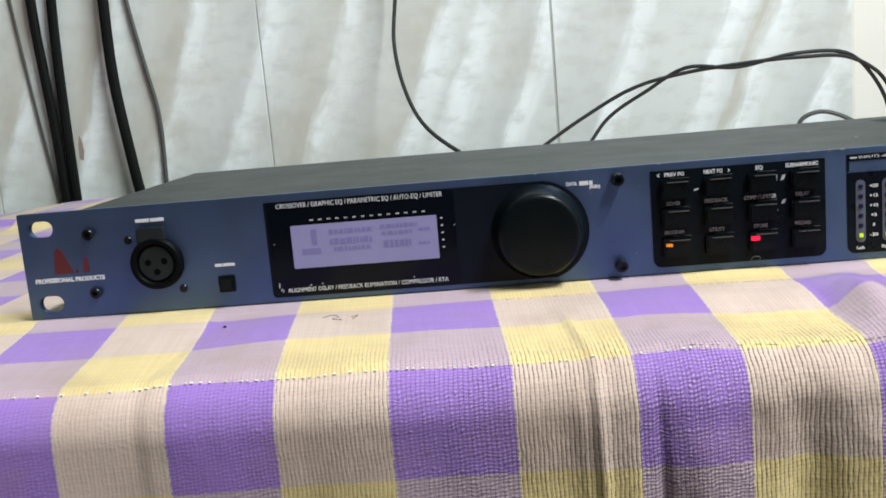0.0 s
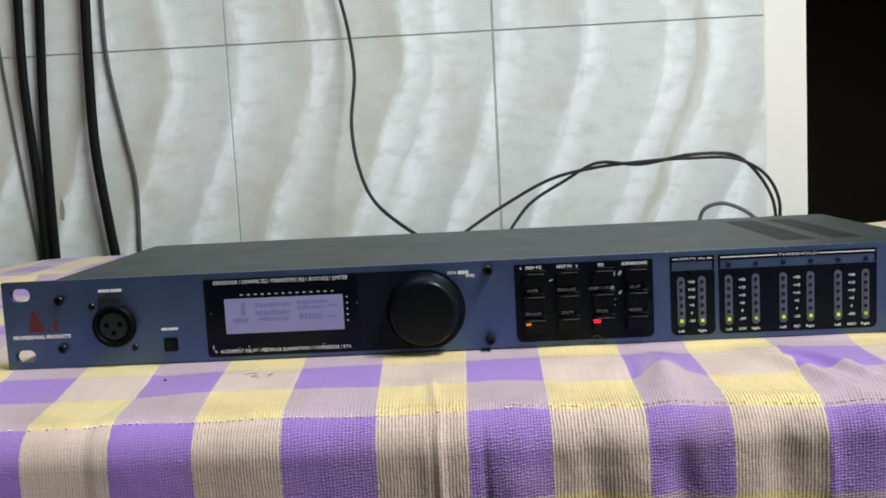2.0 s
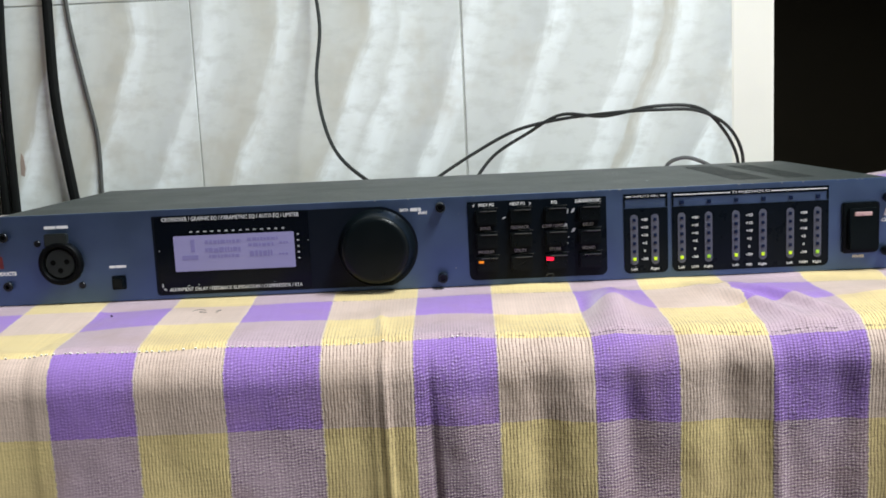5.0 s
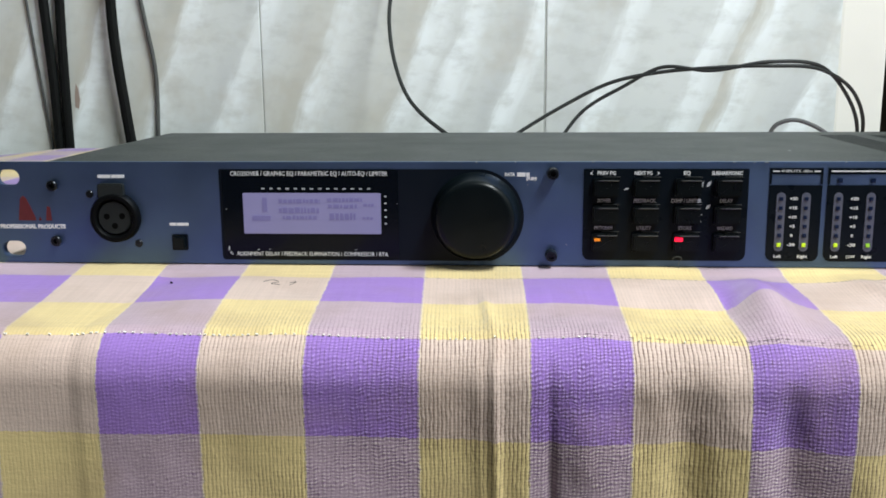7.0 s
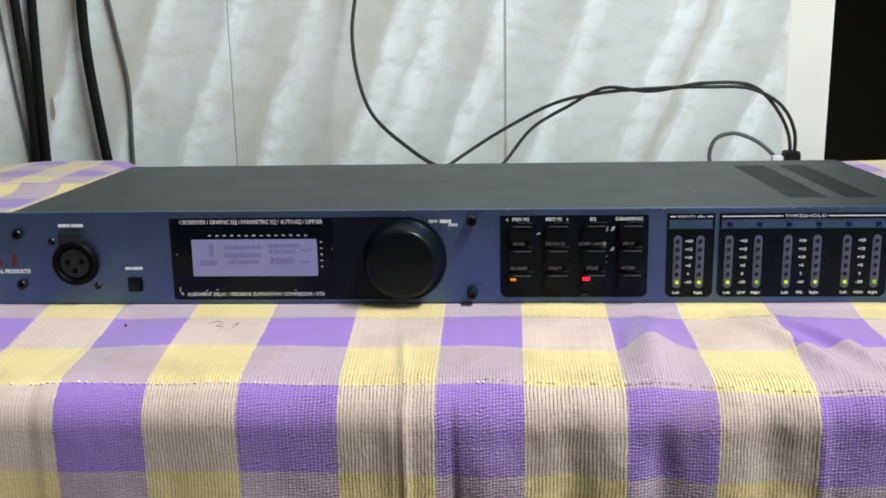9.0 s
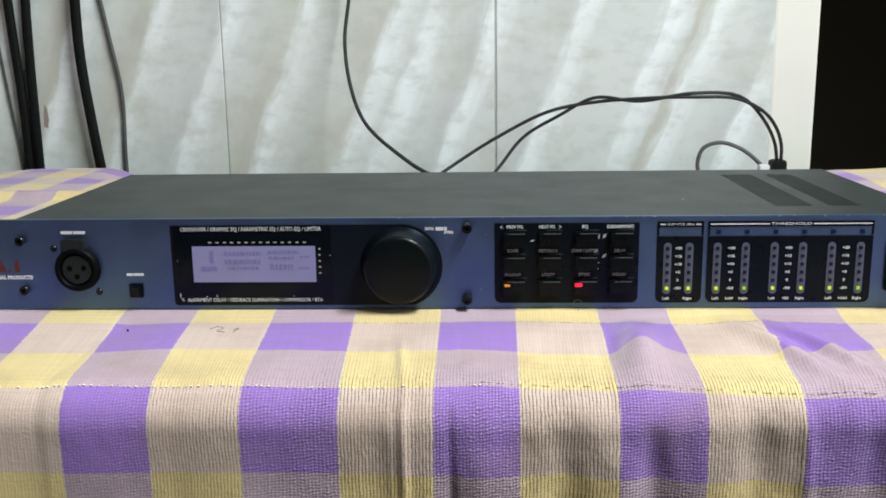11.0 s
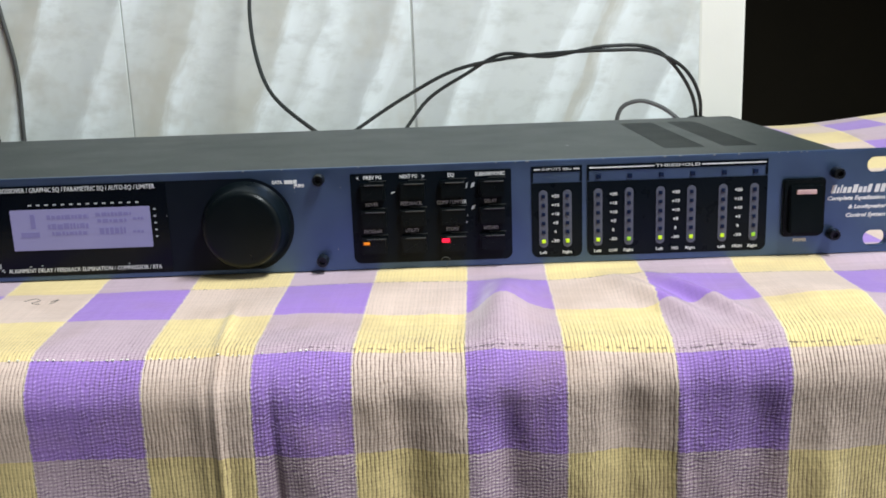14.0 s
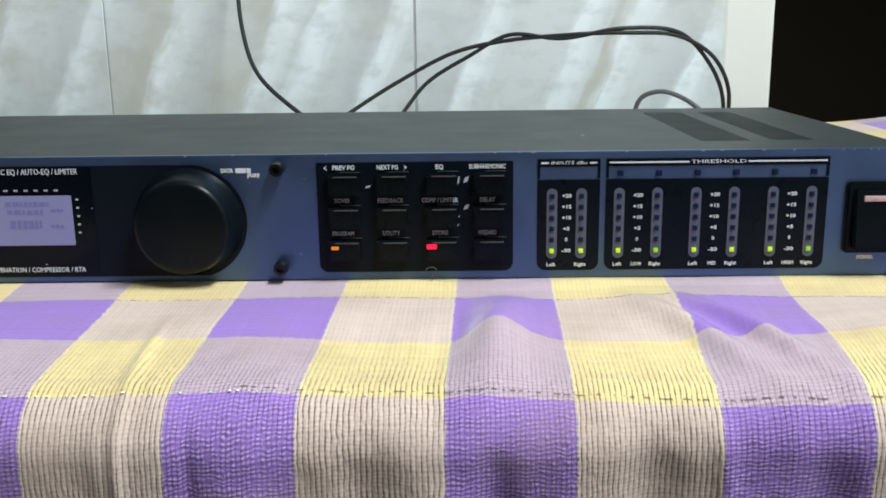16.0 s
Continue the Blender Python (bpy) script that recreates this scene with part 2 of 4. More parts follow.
def cloth_material():
    """Hand-woven check: purple and undyed warp stripes crossed by yellow and lilac weft bands, ribbed weave."""
    m, nodes, links, b = nodes_of("checked_handloom_cotton")
    uv = nodes.new("ShaderNodeUVMap")
    uv.uv_map = "weave"
    sep = put(links, nodes, "ShaderNodeSeparateXYZ", Vector=uv.outputs[0])
    u, v = sep.outputs[0], sep.outputs[1]
    fuzz = put(links, nodes, "ShaderNodeTexNoise", Vector=uv.outputs[0], Scale=500.0, Detail=1.0)
    shift = math_node(links, nodes, "MULTIPLY_ADD", fuzz.outputs["Fac"], 0.0012, -0.0006)

    def stripe(co, start, width):
        a = math_node(links, nodes, "DIVIDE", math_node(links, nodes, "SUBTRACT", math_node(links, nodes, "ADD", co, shift), start), 2 * width)
        return math_node(links, nodes, "LESS_THAN", math_node(links, nodes, "FRACT", a), 0.5)

    col = stripe(u, COL0, COLW)
    row = stripe(v, 0.0, ROWW)
    plain_row = mix_node(links, nodes, col, (0.70, 0.545, 0.262), (0.45, 0.332, 0.392))
    lilac_row = mix_node(links, nodes, col, (0.61, 0.468, 0.405), (0.298, 0.166, 0.51))
    c = mix_node(links, nodes, row, plain_row, lilac_row)
    # uneven yarn: single threads lighter or darker than their neighbours, both ways
    for squeeze, amount in (((700.0, 14.0, 1.0), 0.11), ((16.0, 620.0, 1.0), 0.13)):
        drawn = nodes.new("ShaderNodeMapping")
        drawn.inputs["Scale"].default_value = squeeze
        links.new(uv.outputs[0], drawn.inputs[0])
        yarns = put(links, nodes, "ShaderNodeTexNoise", Vector=drawn.outputs[0], Scale=1.0, Detail=2.0)
        tone = math_node(links, nodes, "MULTIPLY_ADD", yarns.outputs["Fac"], 2 * amount, 1.0 - amount)
        c = mix_node(links, nodes, 1.0, c, put(links, nodes, "ShaderNodeCombineXYZ", X=tone, Y=tone, Z=tone).outputs[0], "MULTIPLY")
    # a cream thread along each stripe's edge
    edge = math_node(links, nodes, "FRACT", math_node(links, nodes, "DIVIDE", math_node(links, nodes, "SUBTRACT", math_node(links, nodes, "ADD", u, shift), COL0 - 0.0005), COLW))
    c = mix_node(links, nodes, math_node(links, nodes, "MULTIPLY", math_node(links, nodes, "LESS_THAN", edge, 0.024), 0.35), c, (0.80, 0.70, 0.42))
    # open weave: narrow gaps between warp threads 1.3 mm apart, crossed by weft floats that step from thread to thread
    wobble = put(links, nodes, "ShaderNodeTexNoise", Vector=uv.outputs[0], Scale=70.0, Detail=3.0)
    jitter = put(links, nodes, "ShaderNodeTexNoise", Vector=uv.outputs[0], Scale=300.0, Detail=1.0)
    uu = math_node(links, nodes, "DIVIDE", math_node(links, nodes, "MULTIPLY_ADD", jitter.outputs["Fac"], 0.0004, math_node(links, nodes, "MULTIPLY_ADD", wobble.outputs["Fac"], 0.0013, u)), 0.00130)
    vv = math_node(links, nodes, "DIVIDE", math_node(links, nodes, "MULTIPLY_ADD", jitter.outputs["Fac"], 0.0020, math_node(links, nodes, "MULTIPLY_ADD", wobble.outputs["Fac"], 0.0020, v)), 0.00128)
    vv = math_node(links, nodes, "MULTIPLY_ADD", math_node(links, nodes, "FLOOR", math_node(links, nodes, "ADD", uu, 0.5)), 0.09, vv)
    warp = math_node(links, nodes, "MULTIPLY_ADD", math_node(links, nodes, "COSINE", math_node(links, nodes, "MULTIPLY_ADD", uu, 2 * math.pi, math.pi)), 0.5, 0.5)
    weft = math_node(links, nodes, "MULTIPLY_ADD", math_node(links, nodes, "COSINE", math_node(links, nodes, "MULTIPLY", vv, 2 * math.pi)), 0.5, 0.5)
    # shade in the thread gaps is put into the colour, growing towards the hanging front
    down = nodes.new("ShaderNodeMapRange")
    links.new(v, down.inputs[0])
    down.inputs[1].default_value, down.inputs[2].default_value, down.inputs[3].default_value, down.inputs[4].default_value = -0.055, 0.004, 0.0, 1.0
    gap_strength = math_node(links, nodes, "MAXIMUM", math_node(links, nodes, "MULTIPLY", down.outputs[0], down.outputs[0]), math_node(links, nodes, "MULTIPLY_ADD", math_node(links, nodes, "SUBTRACT", 1.0, col), 0.10, 0.03))
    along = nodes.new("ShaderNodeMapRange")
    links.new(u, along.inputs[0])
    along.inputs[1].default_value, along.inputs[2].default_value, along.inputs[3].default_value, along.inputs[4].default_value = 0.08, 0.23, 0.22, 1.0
    loose = put(links, nodes, "ShaderNodeTexNoise", Vector=uv.outputs[0], Scale=45.0, Detail=3.0)
    long_way = nodes.new("ShaderNodeMapping")
    long_way.inputs["Scale"].default_value = (1.0, 0.42, 1.0)
    links.new(uv.outputs[0], long_way.inputs[0])
    worn = put(links, nodes, "ShaderNodeTexNoise", Vector=long_way.outputs[0], Scale=780.0, Detail=1.0)
    some = math_node(links, nodes, "MULTIPLY", math_node(links, nodes, "MULTIPLY_ADD", loose.outputs["Fac"], 2.4, -0.1), math_node(links, nodes, "MAXIMUM", math_node(links, nodes, "MULTIPLY_ADD", worn.outputs["Fac"], 2.8, -0.4), 0.4))
    pull = math_node(links, nodes, "MULTIPLY", math_node(links, nodes, "MULTIPLY", gap_strength, along.outputs[0]), some)
    inv_w = math_node(links, nodes, "SUBTRACT", 1.0, warp)
    inv_f = math_node(links, nodes, "SUBTRACT", 1.0, weft)
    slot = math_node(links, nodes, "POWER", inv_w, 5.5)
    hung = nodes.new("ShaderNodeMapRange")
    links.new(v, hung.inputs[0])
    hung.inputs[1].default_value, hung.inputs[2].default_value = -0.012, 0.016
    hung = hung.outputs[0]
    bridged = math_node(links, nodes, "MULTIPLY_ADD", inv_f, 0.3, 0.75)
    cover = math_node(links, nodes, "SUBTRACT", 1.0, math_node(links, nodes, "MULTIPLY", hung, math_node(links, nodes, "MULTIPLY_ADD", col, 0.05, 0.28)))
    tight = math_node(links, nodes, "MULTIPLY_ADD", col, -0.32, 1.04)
    gap_shade = math_node(links, nodes, "MINIMUM", math_node(links, nodes, "MULTIPLY", math_node(links, nodes, "MULTIPLY", math_node(links, nodes, "MULTIPLY", slot, bridged), cover), math_node(links, nodes, "MULTIPLY", pull, tight)), 0.85)
    c = mix_node(links, nodes, gap_shade, c, (0.08, 0.045, 0.04))
    # pale weft floats over hollows whose shade is put into the colour where the cloth hangs
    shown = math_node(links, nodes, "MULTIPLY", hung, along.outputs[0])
    hollow_shade = math_node(links, nodes, "MULTIPLY", math_node(links, nodes, "POWER", inv_f, 2.0), math_node(links, nodes, "MULTIPLY", math_node(links, nodes, "MULTIPLY_ADD", col, 0.42, 0.13), math_node(links, nodes, "MULTIPLY", shown, some)))
    c = mix_node(links, nodes, math_node(links, nodes, "MINIMUM", hollow_shade, 0.7), c, mix_node(links, nodes, col, (0.20, 0.12, 0.06), (0.14, 0.07, 0.18)))
    floats = math_node(links, nodes, "MULTIPLY", math_node(links, nodes, "MULTIPLY", math_node(links, nodes, "POWER", weft, 3.0), math_node(links, nodes, "MULTIPLY_ADD", warp, 0.8, 0.2)), math_node(links, nodes, "MULTIPLY", math_node(links, nodes, "MULTIPLY_ADD", worn.outputs["Fac"], 2.6, -0.7), math_node(links, nodes, "MULTIPLY", shown, math_node(links, nodes, "MULTIPLY_ADD", col, 0.70, 0.30))))
    yarn = mix_node(links, nodes, row, mix_node(links, nodes, col, (0.86, 0.72, 0.38), (0.74, 0.63, 0.62)), mix_node(links, nodes, col, (0.84, 0.72, 0.70), (0.62, 0.46, 0.86)))
    c = mix_node(links, nodes, math_node(links, nodes, "MAXIMUM", floats, 0.0), c, yarn)
    # a dark shuttle thread along the band's edge at the fold
    seam = math_node(links, nodes, "LESS_THAN", math_node(links, nodes, "ABSOLUTE", math_node(links, nodes, "MULTIPLY_ADD", wobble.outputs["Fac"], 0.0016, math_node(links, nodes, "ADD", v, 0.0010))), 0.0003)
    seam = math_node(links, nodes, "MULTIPLY", seam, math_node(links, nodes, "MULTIPLY", math_node(links, nodes, "GREATER_THAN", u, 0.245), math_node(links, nodes, "GREATER_THAN", worn.outputs["Fac"], 0.5)))
    back_seam = math_node(links, nodes, "LESS_THAN", math_node(links, nodes, "ABSOLUTE", math_node(links, nodes, "ADD", v, 2 * ROWW)), 0.0003)
    back_seam = math_node(links, nodes, "MULTIPLY", back_seam, math_node(links, nodes, "MULTIPLY", math_node(links, nodes, "GREATER_THAN", u, 0.19), math_node(links, nodes, "GREATER_THAN", worn.outputs["Fac"], 0.48)))
    seam = math_node(links, nodes, "MAXIMUM", seam, back_seam)
    low_seam = math_node(links, nodes, "LESS_THAN", math_node(links, nodes, "ABSOLUTE", math_node(links, nodes, "SUBTRACT", v, 2 * ROWW - 0.0006)), 0.0005)
    seam = math_node(links, nodes, "MAXIMUM", seam, math_node(links, nodes, "MULTIPLY", low_seam, math_node(links, nodes, "GREATER_THAN", worn.outputs["Fac"], 0.5)))
    c = mix_node(links, nodes, math_node(links, nodes, "MULTIPLY", seam, 0.7), c, (0.06, 0.04, 0.05))
    soil = put(links, nodes, "ShaderNodeTexNoise", Vector=uv.outputs[0], Scale=26.0, Detail=4.0)
    sr = nodes.new("ShaderNodeMapRange")
    links.new(soil.outputs["Fac"], sr.inputs[0])
    sr.inputs[1].default_value, sr.inputs[2].default_value, sr.inputs[4].default_value = 0.50, 0.78, 0.42
    c = mix_node(links, nodes, sr.outputs[0], c, (0.30, 0.20, 0.13))
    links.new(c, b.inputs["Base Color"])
    b.inputs["Roughness"].default_value = 0.85
    b.inputs["Specular IOR Level"].default_value = 0.2
    b.inputs["Sheen Weight"].default_value = 0.7
    b.inputs["Sheen Roughness"].default_value = 0.35
    stretch = nodes.new("ShaderNodeMapping")
    stretch.inputs["Scale"].default_value = (0.5, 1.0, 1.0)
    links.new(uv.outputs[0], stretch.inputs[0])
    grain = put(links, nodes, "ShaderNodeTexNoise", Vector=stretch.outputs[0], Scale=900.0, Detail=2.0)
    ribs = mix_node(links, nodes, math_node(links, nodes, "MULTIPLY", col, 0.45), math_node(links, nodes, "POWER", warp, 0.5), weft)
    h = math_node(links, nodes, "ADD", math_node(links, nodes, "MULTIPLY", ribs, pull), math_node(links, nodes, "MULTIPLY", grain.outputs["Fac"], 0.8))
    bn = put(links, nodes, "ShaderNodeBump", Strength=0.34, Distance=0.0004, Height=h)
    links.new(bn.outputs[0], b.inputs["Normal"])
    return m


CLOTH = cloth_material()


# ---- mesh helpers ----
def empty(name, x=0.0, y=0.0, z=0.0):
    ob = new(name)
    ob.empty_display_size = 0.02
    ob.location = (x, y, z)
    return ob


def part(name, bm, material, parent=None, label="", smooth=True):
    """Links a bmesh (in world metres) as one mesh object under a thing or a part."""
    me = bpy.data.meshes.new(name)
    bmesh.ops.recalc_face_normals(bm, faces=bm.faces)
    bm.to_mesh(me)
    bm.free()
    me.materials.append(material)
    if smooth:
        me.shade_smooth()
        me.set_sharp_from_angle(angle=radians(35))
    ob = new(name, me)
    if parent:
        ob.parent = parent
        base = Vector((0, 0, 0))
        up = parent
        while up:
            base += up.location
            up = up.parent
        me.transform(Matrix.Translation(-base))
    if label:
        tagged(ob, label)
    return ob


def box(x0, x1, y0, y1, z0, z1, bevel=0.0, bm=None, seg=2):
    bm = bm or bmesh.new()
    made = bmesh.ops.create_cube(bm, size=1.0, matrix=Matrix.Translation(((x0 + x1) / 2, (y0 + y1) / 2, (z0 + z1) / 2)) @ Matrix.Diagonal((x1 - x0, y1 - y0, z1 - z0, 1)))
    if bevel:
        edges = list({e for v in made["verts"] for e in v.link_edges})
        bmesh.ops.bevel(bm, geom=edges, offset=bevel, segments=seg, affect="EDGES", profile=0.6)
    return bm


def outline(x0, x1, z0, z1, radii, n=6):
    """Corner-rounded rectangle; radii for bottom left, bottom right, top right, top left."""
    pts = []
    for (cx, cz, sx, sz, a0), r in zip(((x0, z0, 1, 1, 180), (x1, z0, -1, 1, 270), (x1, z1, -1, -1, 0), (x0, z1, 1, -1, 90)), radii):
        if r <= 0:
            pts.append((cx, cz))
            continue
        for k in range(n + 1):
            a = radians(a0 + 90 * k / n)
            pts.append((cx + sx * r + r * math.cos(a), cz + sz * r + r * math.sin(a)))
    return pts


def plate(pts, y0, y1, holes=(), bevel=0.0, bm=None, flat=False):
    """A sheet with holes, drawn in x and z and thickened from y0 to y1 (or drawn in x, y and thickened in z, if flat)."""
    bm = bm or bmesh.new()
    place = (lambda a, b: (a, b, y0)) if flat else (lambda a, b: (a, y0, b))
    edges = []
    for loop in (pts, *holes):
        vs = [bm.verts.new(place(*p)) for p in loop]
        edges += [bm.edges.new((vs[i], vs[(i + 1) % len(vs)])) for i in range(len(vs))]
    if holes:
        faces = [f for f in bmesh.ops.triangle_fill(bm, edges=edges, use_beauty=True)["geom"] if isinstance(f, bmesh.types.BMFace)]
    else:
        faces = [bm.faces.new(vs)]
    out = bmesh.ops.extrude_face_region(bm, geom=faces)
    move = (0, 0, y1 - y0) if flat else (0, y1 - y0, 0)
    bmesh.ops.translate(bm, vec=move, verts=[v for v in out["geom"] if isinstance(v, bmesh.types.BMVert)])
    if bevel:
        front = [e for e in bm.edges if not e.is_boundary and e.calc_face_angle(0) > 1.0 and all(abs((v.co.z if flat else v.co.y) - y0) < 1e-6 for v in e.verts)]
        bmesh.ops.bevel(bm, geom=front, offset=bevel, segments=2, affect="EDGES")
    return bm


def lathe(cx, cz, profile, n=48, bm=None):
    """Turned about the level line through cx, cz that runs along y; profile of (radius, y)."""
    bm = bm or bmesh.new()
    rings = []
    for r, y in profile:
        if r <= 1e-6:
            rings.append([bm.verts.new((cx, y, cz))])
        else:
            rings.append([bm.verts.new((cx + r * math.cos(2 * math.pi * k / n), y, cz + r * math.sin(2 * math.pi * k / n))) for k in range(n)])
    for a, b in zip(rings, rings[1:]):
        for k in range(n):
            j = (k + 1) % n
            if len(a) == 1 and len(b) > 1:
                bm.faces.new((a[0], b[k], b[j]))
            elif len(b) == 1 and len(a) > 1:
                bm.faces.new((a[k], a[j], b[0]))
            elif len(a) > 1:
                bm.faces.new((a[k], a[j], b[j], b[k]))
    return bm


def smooth_line(pts, steps=10):
    """A line through the points by tangents weighted with the spacing, so that uneven spacing makes no bulges."""
    p = [Vector(q) for q in pts]
    d = [(b - a).length for a, b in zip(p, p[1:])]
    v = [(b - a) / k for a, b, k in zip(p, p[1:], d)]
    tan = [v[0]] + [(v[i - 1] * d[i] + v[i] * d[i - 1]) / (d[i - 1] + d[i]) for i in range(1, len(v))] + [v[-1]]
    out = []
    for i, k in enumerate(d):
        for j in range(steps):
            t = j / steps
            out.append((2 * t ** 3 - 3 * t ** 2 + 1) * p[i] + (t ** 3 - 2 * t ** 2 + t) * k * tan[i] + (3 * t ** 2 - 2 * t ** 3) * p[i + 1] + (t ** 3 - t ** 2) * k * tan[i + 1])
    return out + [p[-1]]


def tube(pts, r, n=10, bm=None, steps=10):
    bm = bm or bmesh.new()
    line = smooth_line(pts, steps)
    rings = []
    side = None
    for i, p in enumerate(line):
        d = (line[min(i + 1, len(line) - 1)] - line[max(i - 1, 0)]).normalized()
        if side is None:
            side = d.orthogonal().normalized()
        side = (side - d * side.dot(d)).normalized()
        other = d.cross(side)
        rings.append([bm.verts.new(p + r * (math.cos(2 * math.pi * k / n) * side + math.sin(2 * math.pi * k / n) * other)) for k in range(n)])
    for a, b in zip(rings, rings[1:]):
        for k in range(n):
            j = (k + 1) % n
            bm.faces.new((a[k], a[j], b[j], b[k]))
    bm.faces.new(rings[0])
    bm.faces.new(rings[-1][::-1])
    return bm


def lettering(name, body, x, z, size, material, parent, y=-0.00012, align="CENTER", width=None, label="", bold=0.0, shear=0.0):
    """Printed words on a face that looks along -y; x, z: the middle of the words' height. size: capital height."""
    cu = bpy.data.curves.new(name, "FONT")
    cu.body, cu.align_x, cu.align_y, cu.size = body, align, "CENTER", size / 0.7
    cu.extrude, cu.offset, cu.shear, cu.resolution_u = 0.00006, bold, shear, 2
    ob = bpy.data.objects.new(name, cu)
    scene.collection.objects.link(ob)
    bpy.context.view_layer.update()
    me = bpy.data.meshes.new_from_object(ob.evaluated_get(bpy.context.evaluated_depsgraph_get()))
    bpy.data.objects.remove(ob)
    xs = [v.co.x for v in me.vertices]
    k = width / (max(xs) - min(xs)) if width else 1.0
    base = Vector((0, 0, 0))
    up = parent
    while up:
        base += up.location
        up = up.parent
    me.transform(Matrix.Translation(Vector((x, y, z)) - base) @ Euler((radians(90), 0, 0)).to_matrix().to_4x4() @ Matrix.Diagonal((k, 1, 1, 1)))
    me.materials.clear()
    me.materials.append(material)
    t = new(name, me)
    t.parent = parent
    if label:
        tagged(t, label)
    return t


def bars(name, x0, x1, z, h, material, parent, words=(1,), y=-0.00012):
    """Writing too small to read: bars of the words' lengths."""
    bm = bmesh.new()
    total = sum(words) + 0.35 * (len(words) - 1)
    at = x0
    for w in words:
        wide = (x1 - x0) * w / total
        box(at, at + wide, y - 0.0001, y + 0.0001, z - h / 2, z + h / 2, bm=bm)
        at += wide + (x1 - x0) * 0.35 / total
    return part(name, bm, material, parent, smooth=False)


# ---- room ----
WALL_Y, FLOOR_Z, TOP_Z = 0.63, -0.75, 2.0
STRIP0, STRIP1 = 0.562, 0.610


def structure(name, bm, material, label, category):
    return tagged(part(name, bm, material, smooth=False), label, category, kind="structure")


structure("floor", box(-2.2, 3.2, -3.2, 4.2, FLOOR_Z - 0.1, FLOOR_Z), FLOOR, "bare grey cement floor of the room", "floor")
structure("ceiling", box(-2.2, 3.2, -3.2, 4.2, TOP_Z, TOP_Z + 0.1), PAINT, "plain pale painted ceiling of the room", "ceiling")
wall_north = structure("wall_north", box(-2.2, STRIP0 - 0.001, WALL_Y - 0.0030, WALL_Y + 0.14, FLOOR_Z, TOP_Z), GROUT, "tiled back wall with dark grey grout joints", "wall")
structure("wall_north_lintel", box(STRIP0 - 0.001, 1.55, WALL_Y + 0.004, WALL_Y + 0.14, 1.35, TOP_Z), PAINT, "plain painted wall over the dark doorway", "wall")
structure("wall_north_end", box(1.55, 3.2, WALL_Y + 0.004, WALL_Y + 0.14, FLOOR_Z, TOP_Z), PAINT, "plain painted wall beyond the dark doorway", "wall")
# unseen: dark walls keep reflections dark, the near pale one brightens the panel
structure("unseen_wall_west", box(-2.3, -2.2, -3.2, 4.2, FLOOR_Z, TOP_Z), DARKWALL, "unseen side wall, dark to keep the panel's reflections dark", "wall")
structure("bounce_wall_east", box(1.55, 1.65, -3.2, WALL_Y + 0.004, FLOOR_Z, TOP_Z), PAINT, "unseen pale side wall, set near to brighten the front panel", "wall")
structure("unseen_wall_south", box(-2.2, 3.2, -3.3, -3.2, FLOOR_Z, TOP_Z), DARKWALL, "unseen wall facing the rack, dark to keep reflections dark", "wall")
# darkness of the unlit room is put into the colour of these walls
structure("wall_dark_room_back", box(-2.2, 3.2, 4.1, 4.2, FLOOR_Z, TOP_Z), DIMWALL, "back wall of the unlit next room, darkness put into its colour", "wall")
structure("wall_dark_room_side", box(STRIP0 - 0.25, STRIP0 - 0.15, WALL_Y + 0.14, 4.1, FLOOR_Z, TOP_Z), DIMWALL, "side wall of the unlit room, darkness put into its colour", "wall")
structure("wall_dark_room_end", box(3.1, 3.2, WALL_Y + 0.14, 4.1, FLOOR_Z, TOP_Z), DARKWALL, "end wall of the unlit room, darkness put into its colour", "wall")
structure("door_frame", box(STRIP0, STRIP1, WALL_Y - 0.002, WALL_Y + 0.15, FLOOR_Z, 1.40, 0.003), JAMB, "cream white painted door frame at the tiled wall", "door frame")

# wall tiles, 30 by 60 cm, each a piece of its own
TILE_X, TILE_Z = -0.037, 0.222


def tile_piece(x0, x1, z0, z1):
    return part("tile", plate(outline(x0, x1, z0, z1, (0.001,) * 4, 2), WALL_Y - 0.004, WALL_Y - 0.0025, bevel=0.0005), TILE, wall_north)


for cxi in range(-5, 2):
    for rzi in range(-2, 3):
        # the joints are not all equally wide
        gap_a, gap_b = (0.0012 if k == 1 else 0.0006 for k in (cxi, cxi + 1))
        a, b2 = TILE_X + 0.3 * cxi + gap_a, TILE_X + 0.3 * (cxi + 1) - gap_b
        lo, hi = TILE_Z + 0.6 * rzi + 0.0008, TILE_Z + 0.6 * (rzi + 1) - 0.0008
        tile_piece(a, min(b2, STRIP0 - 0.0001), max(lo, FLOOR_Z), min(hi, TOP_Z))

part("chip", plate(((-0.2445, 0.036), (-0.2405, 0.034), (-0.2385, 0.044), (-0.2395, 0.056), (-0.2420, 0.061), (-0.2440, 0.050)), WALL_Y - 0.0043, WALL_Y - 0.0038), RUST, wall_north, "brown chip in the glaze", smooth=False)

# ---- table and cloth ----
EDGE_Y, EDGE_R, BACK_Y = -0.094, 0.016, 0.535
X0, X1 = -0.75, 1.05
table = tagged(empty("table", 0.15, 0.2, FLOOR_Z), "wooden table hidden under a checked cloth", "table")
part("tabletop", box(X0 + 0.02, X1 - 0.02, EDGE_Y - 0.002, BACK_Y - 0.005, -0.045, -0.012, 0.004), WOOD, table)
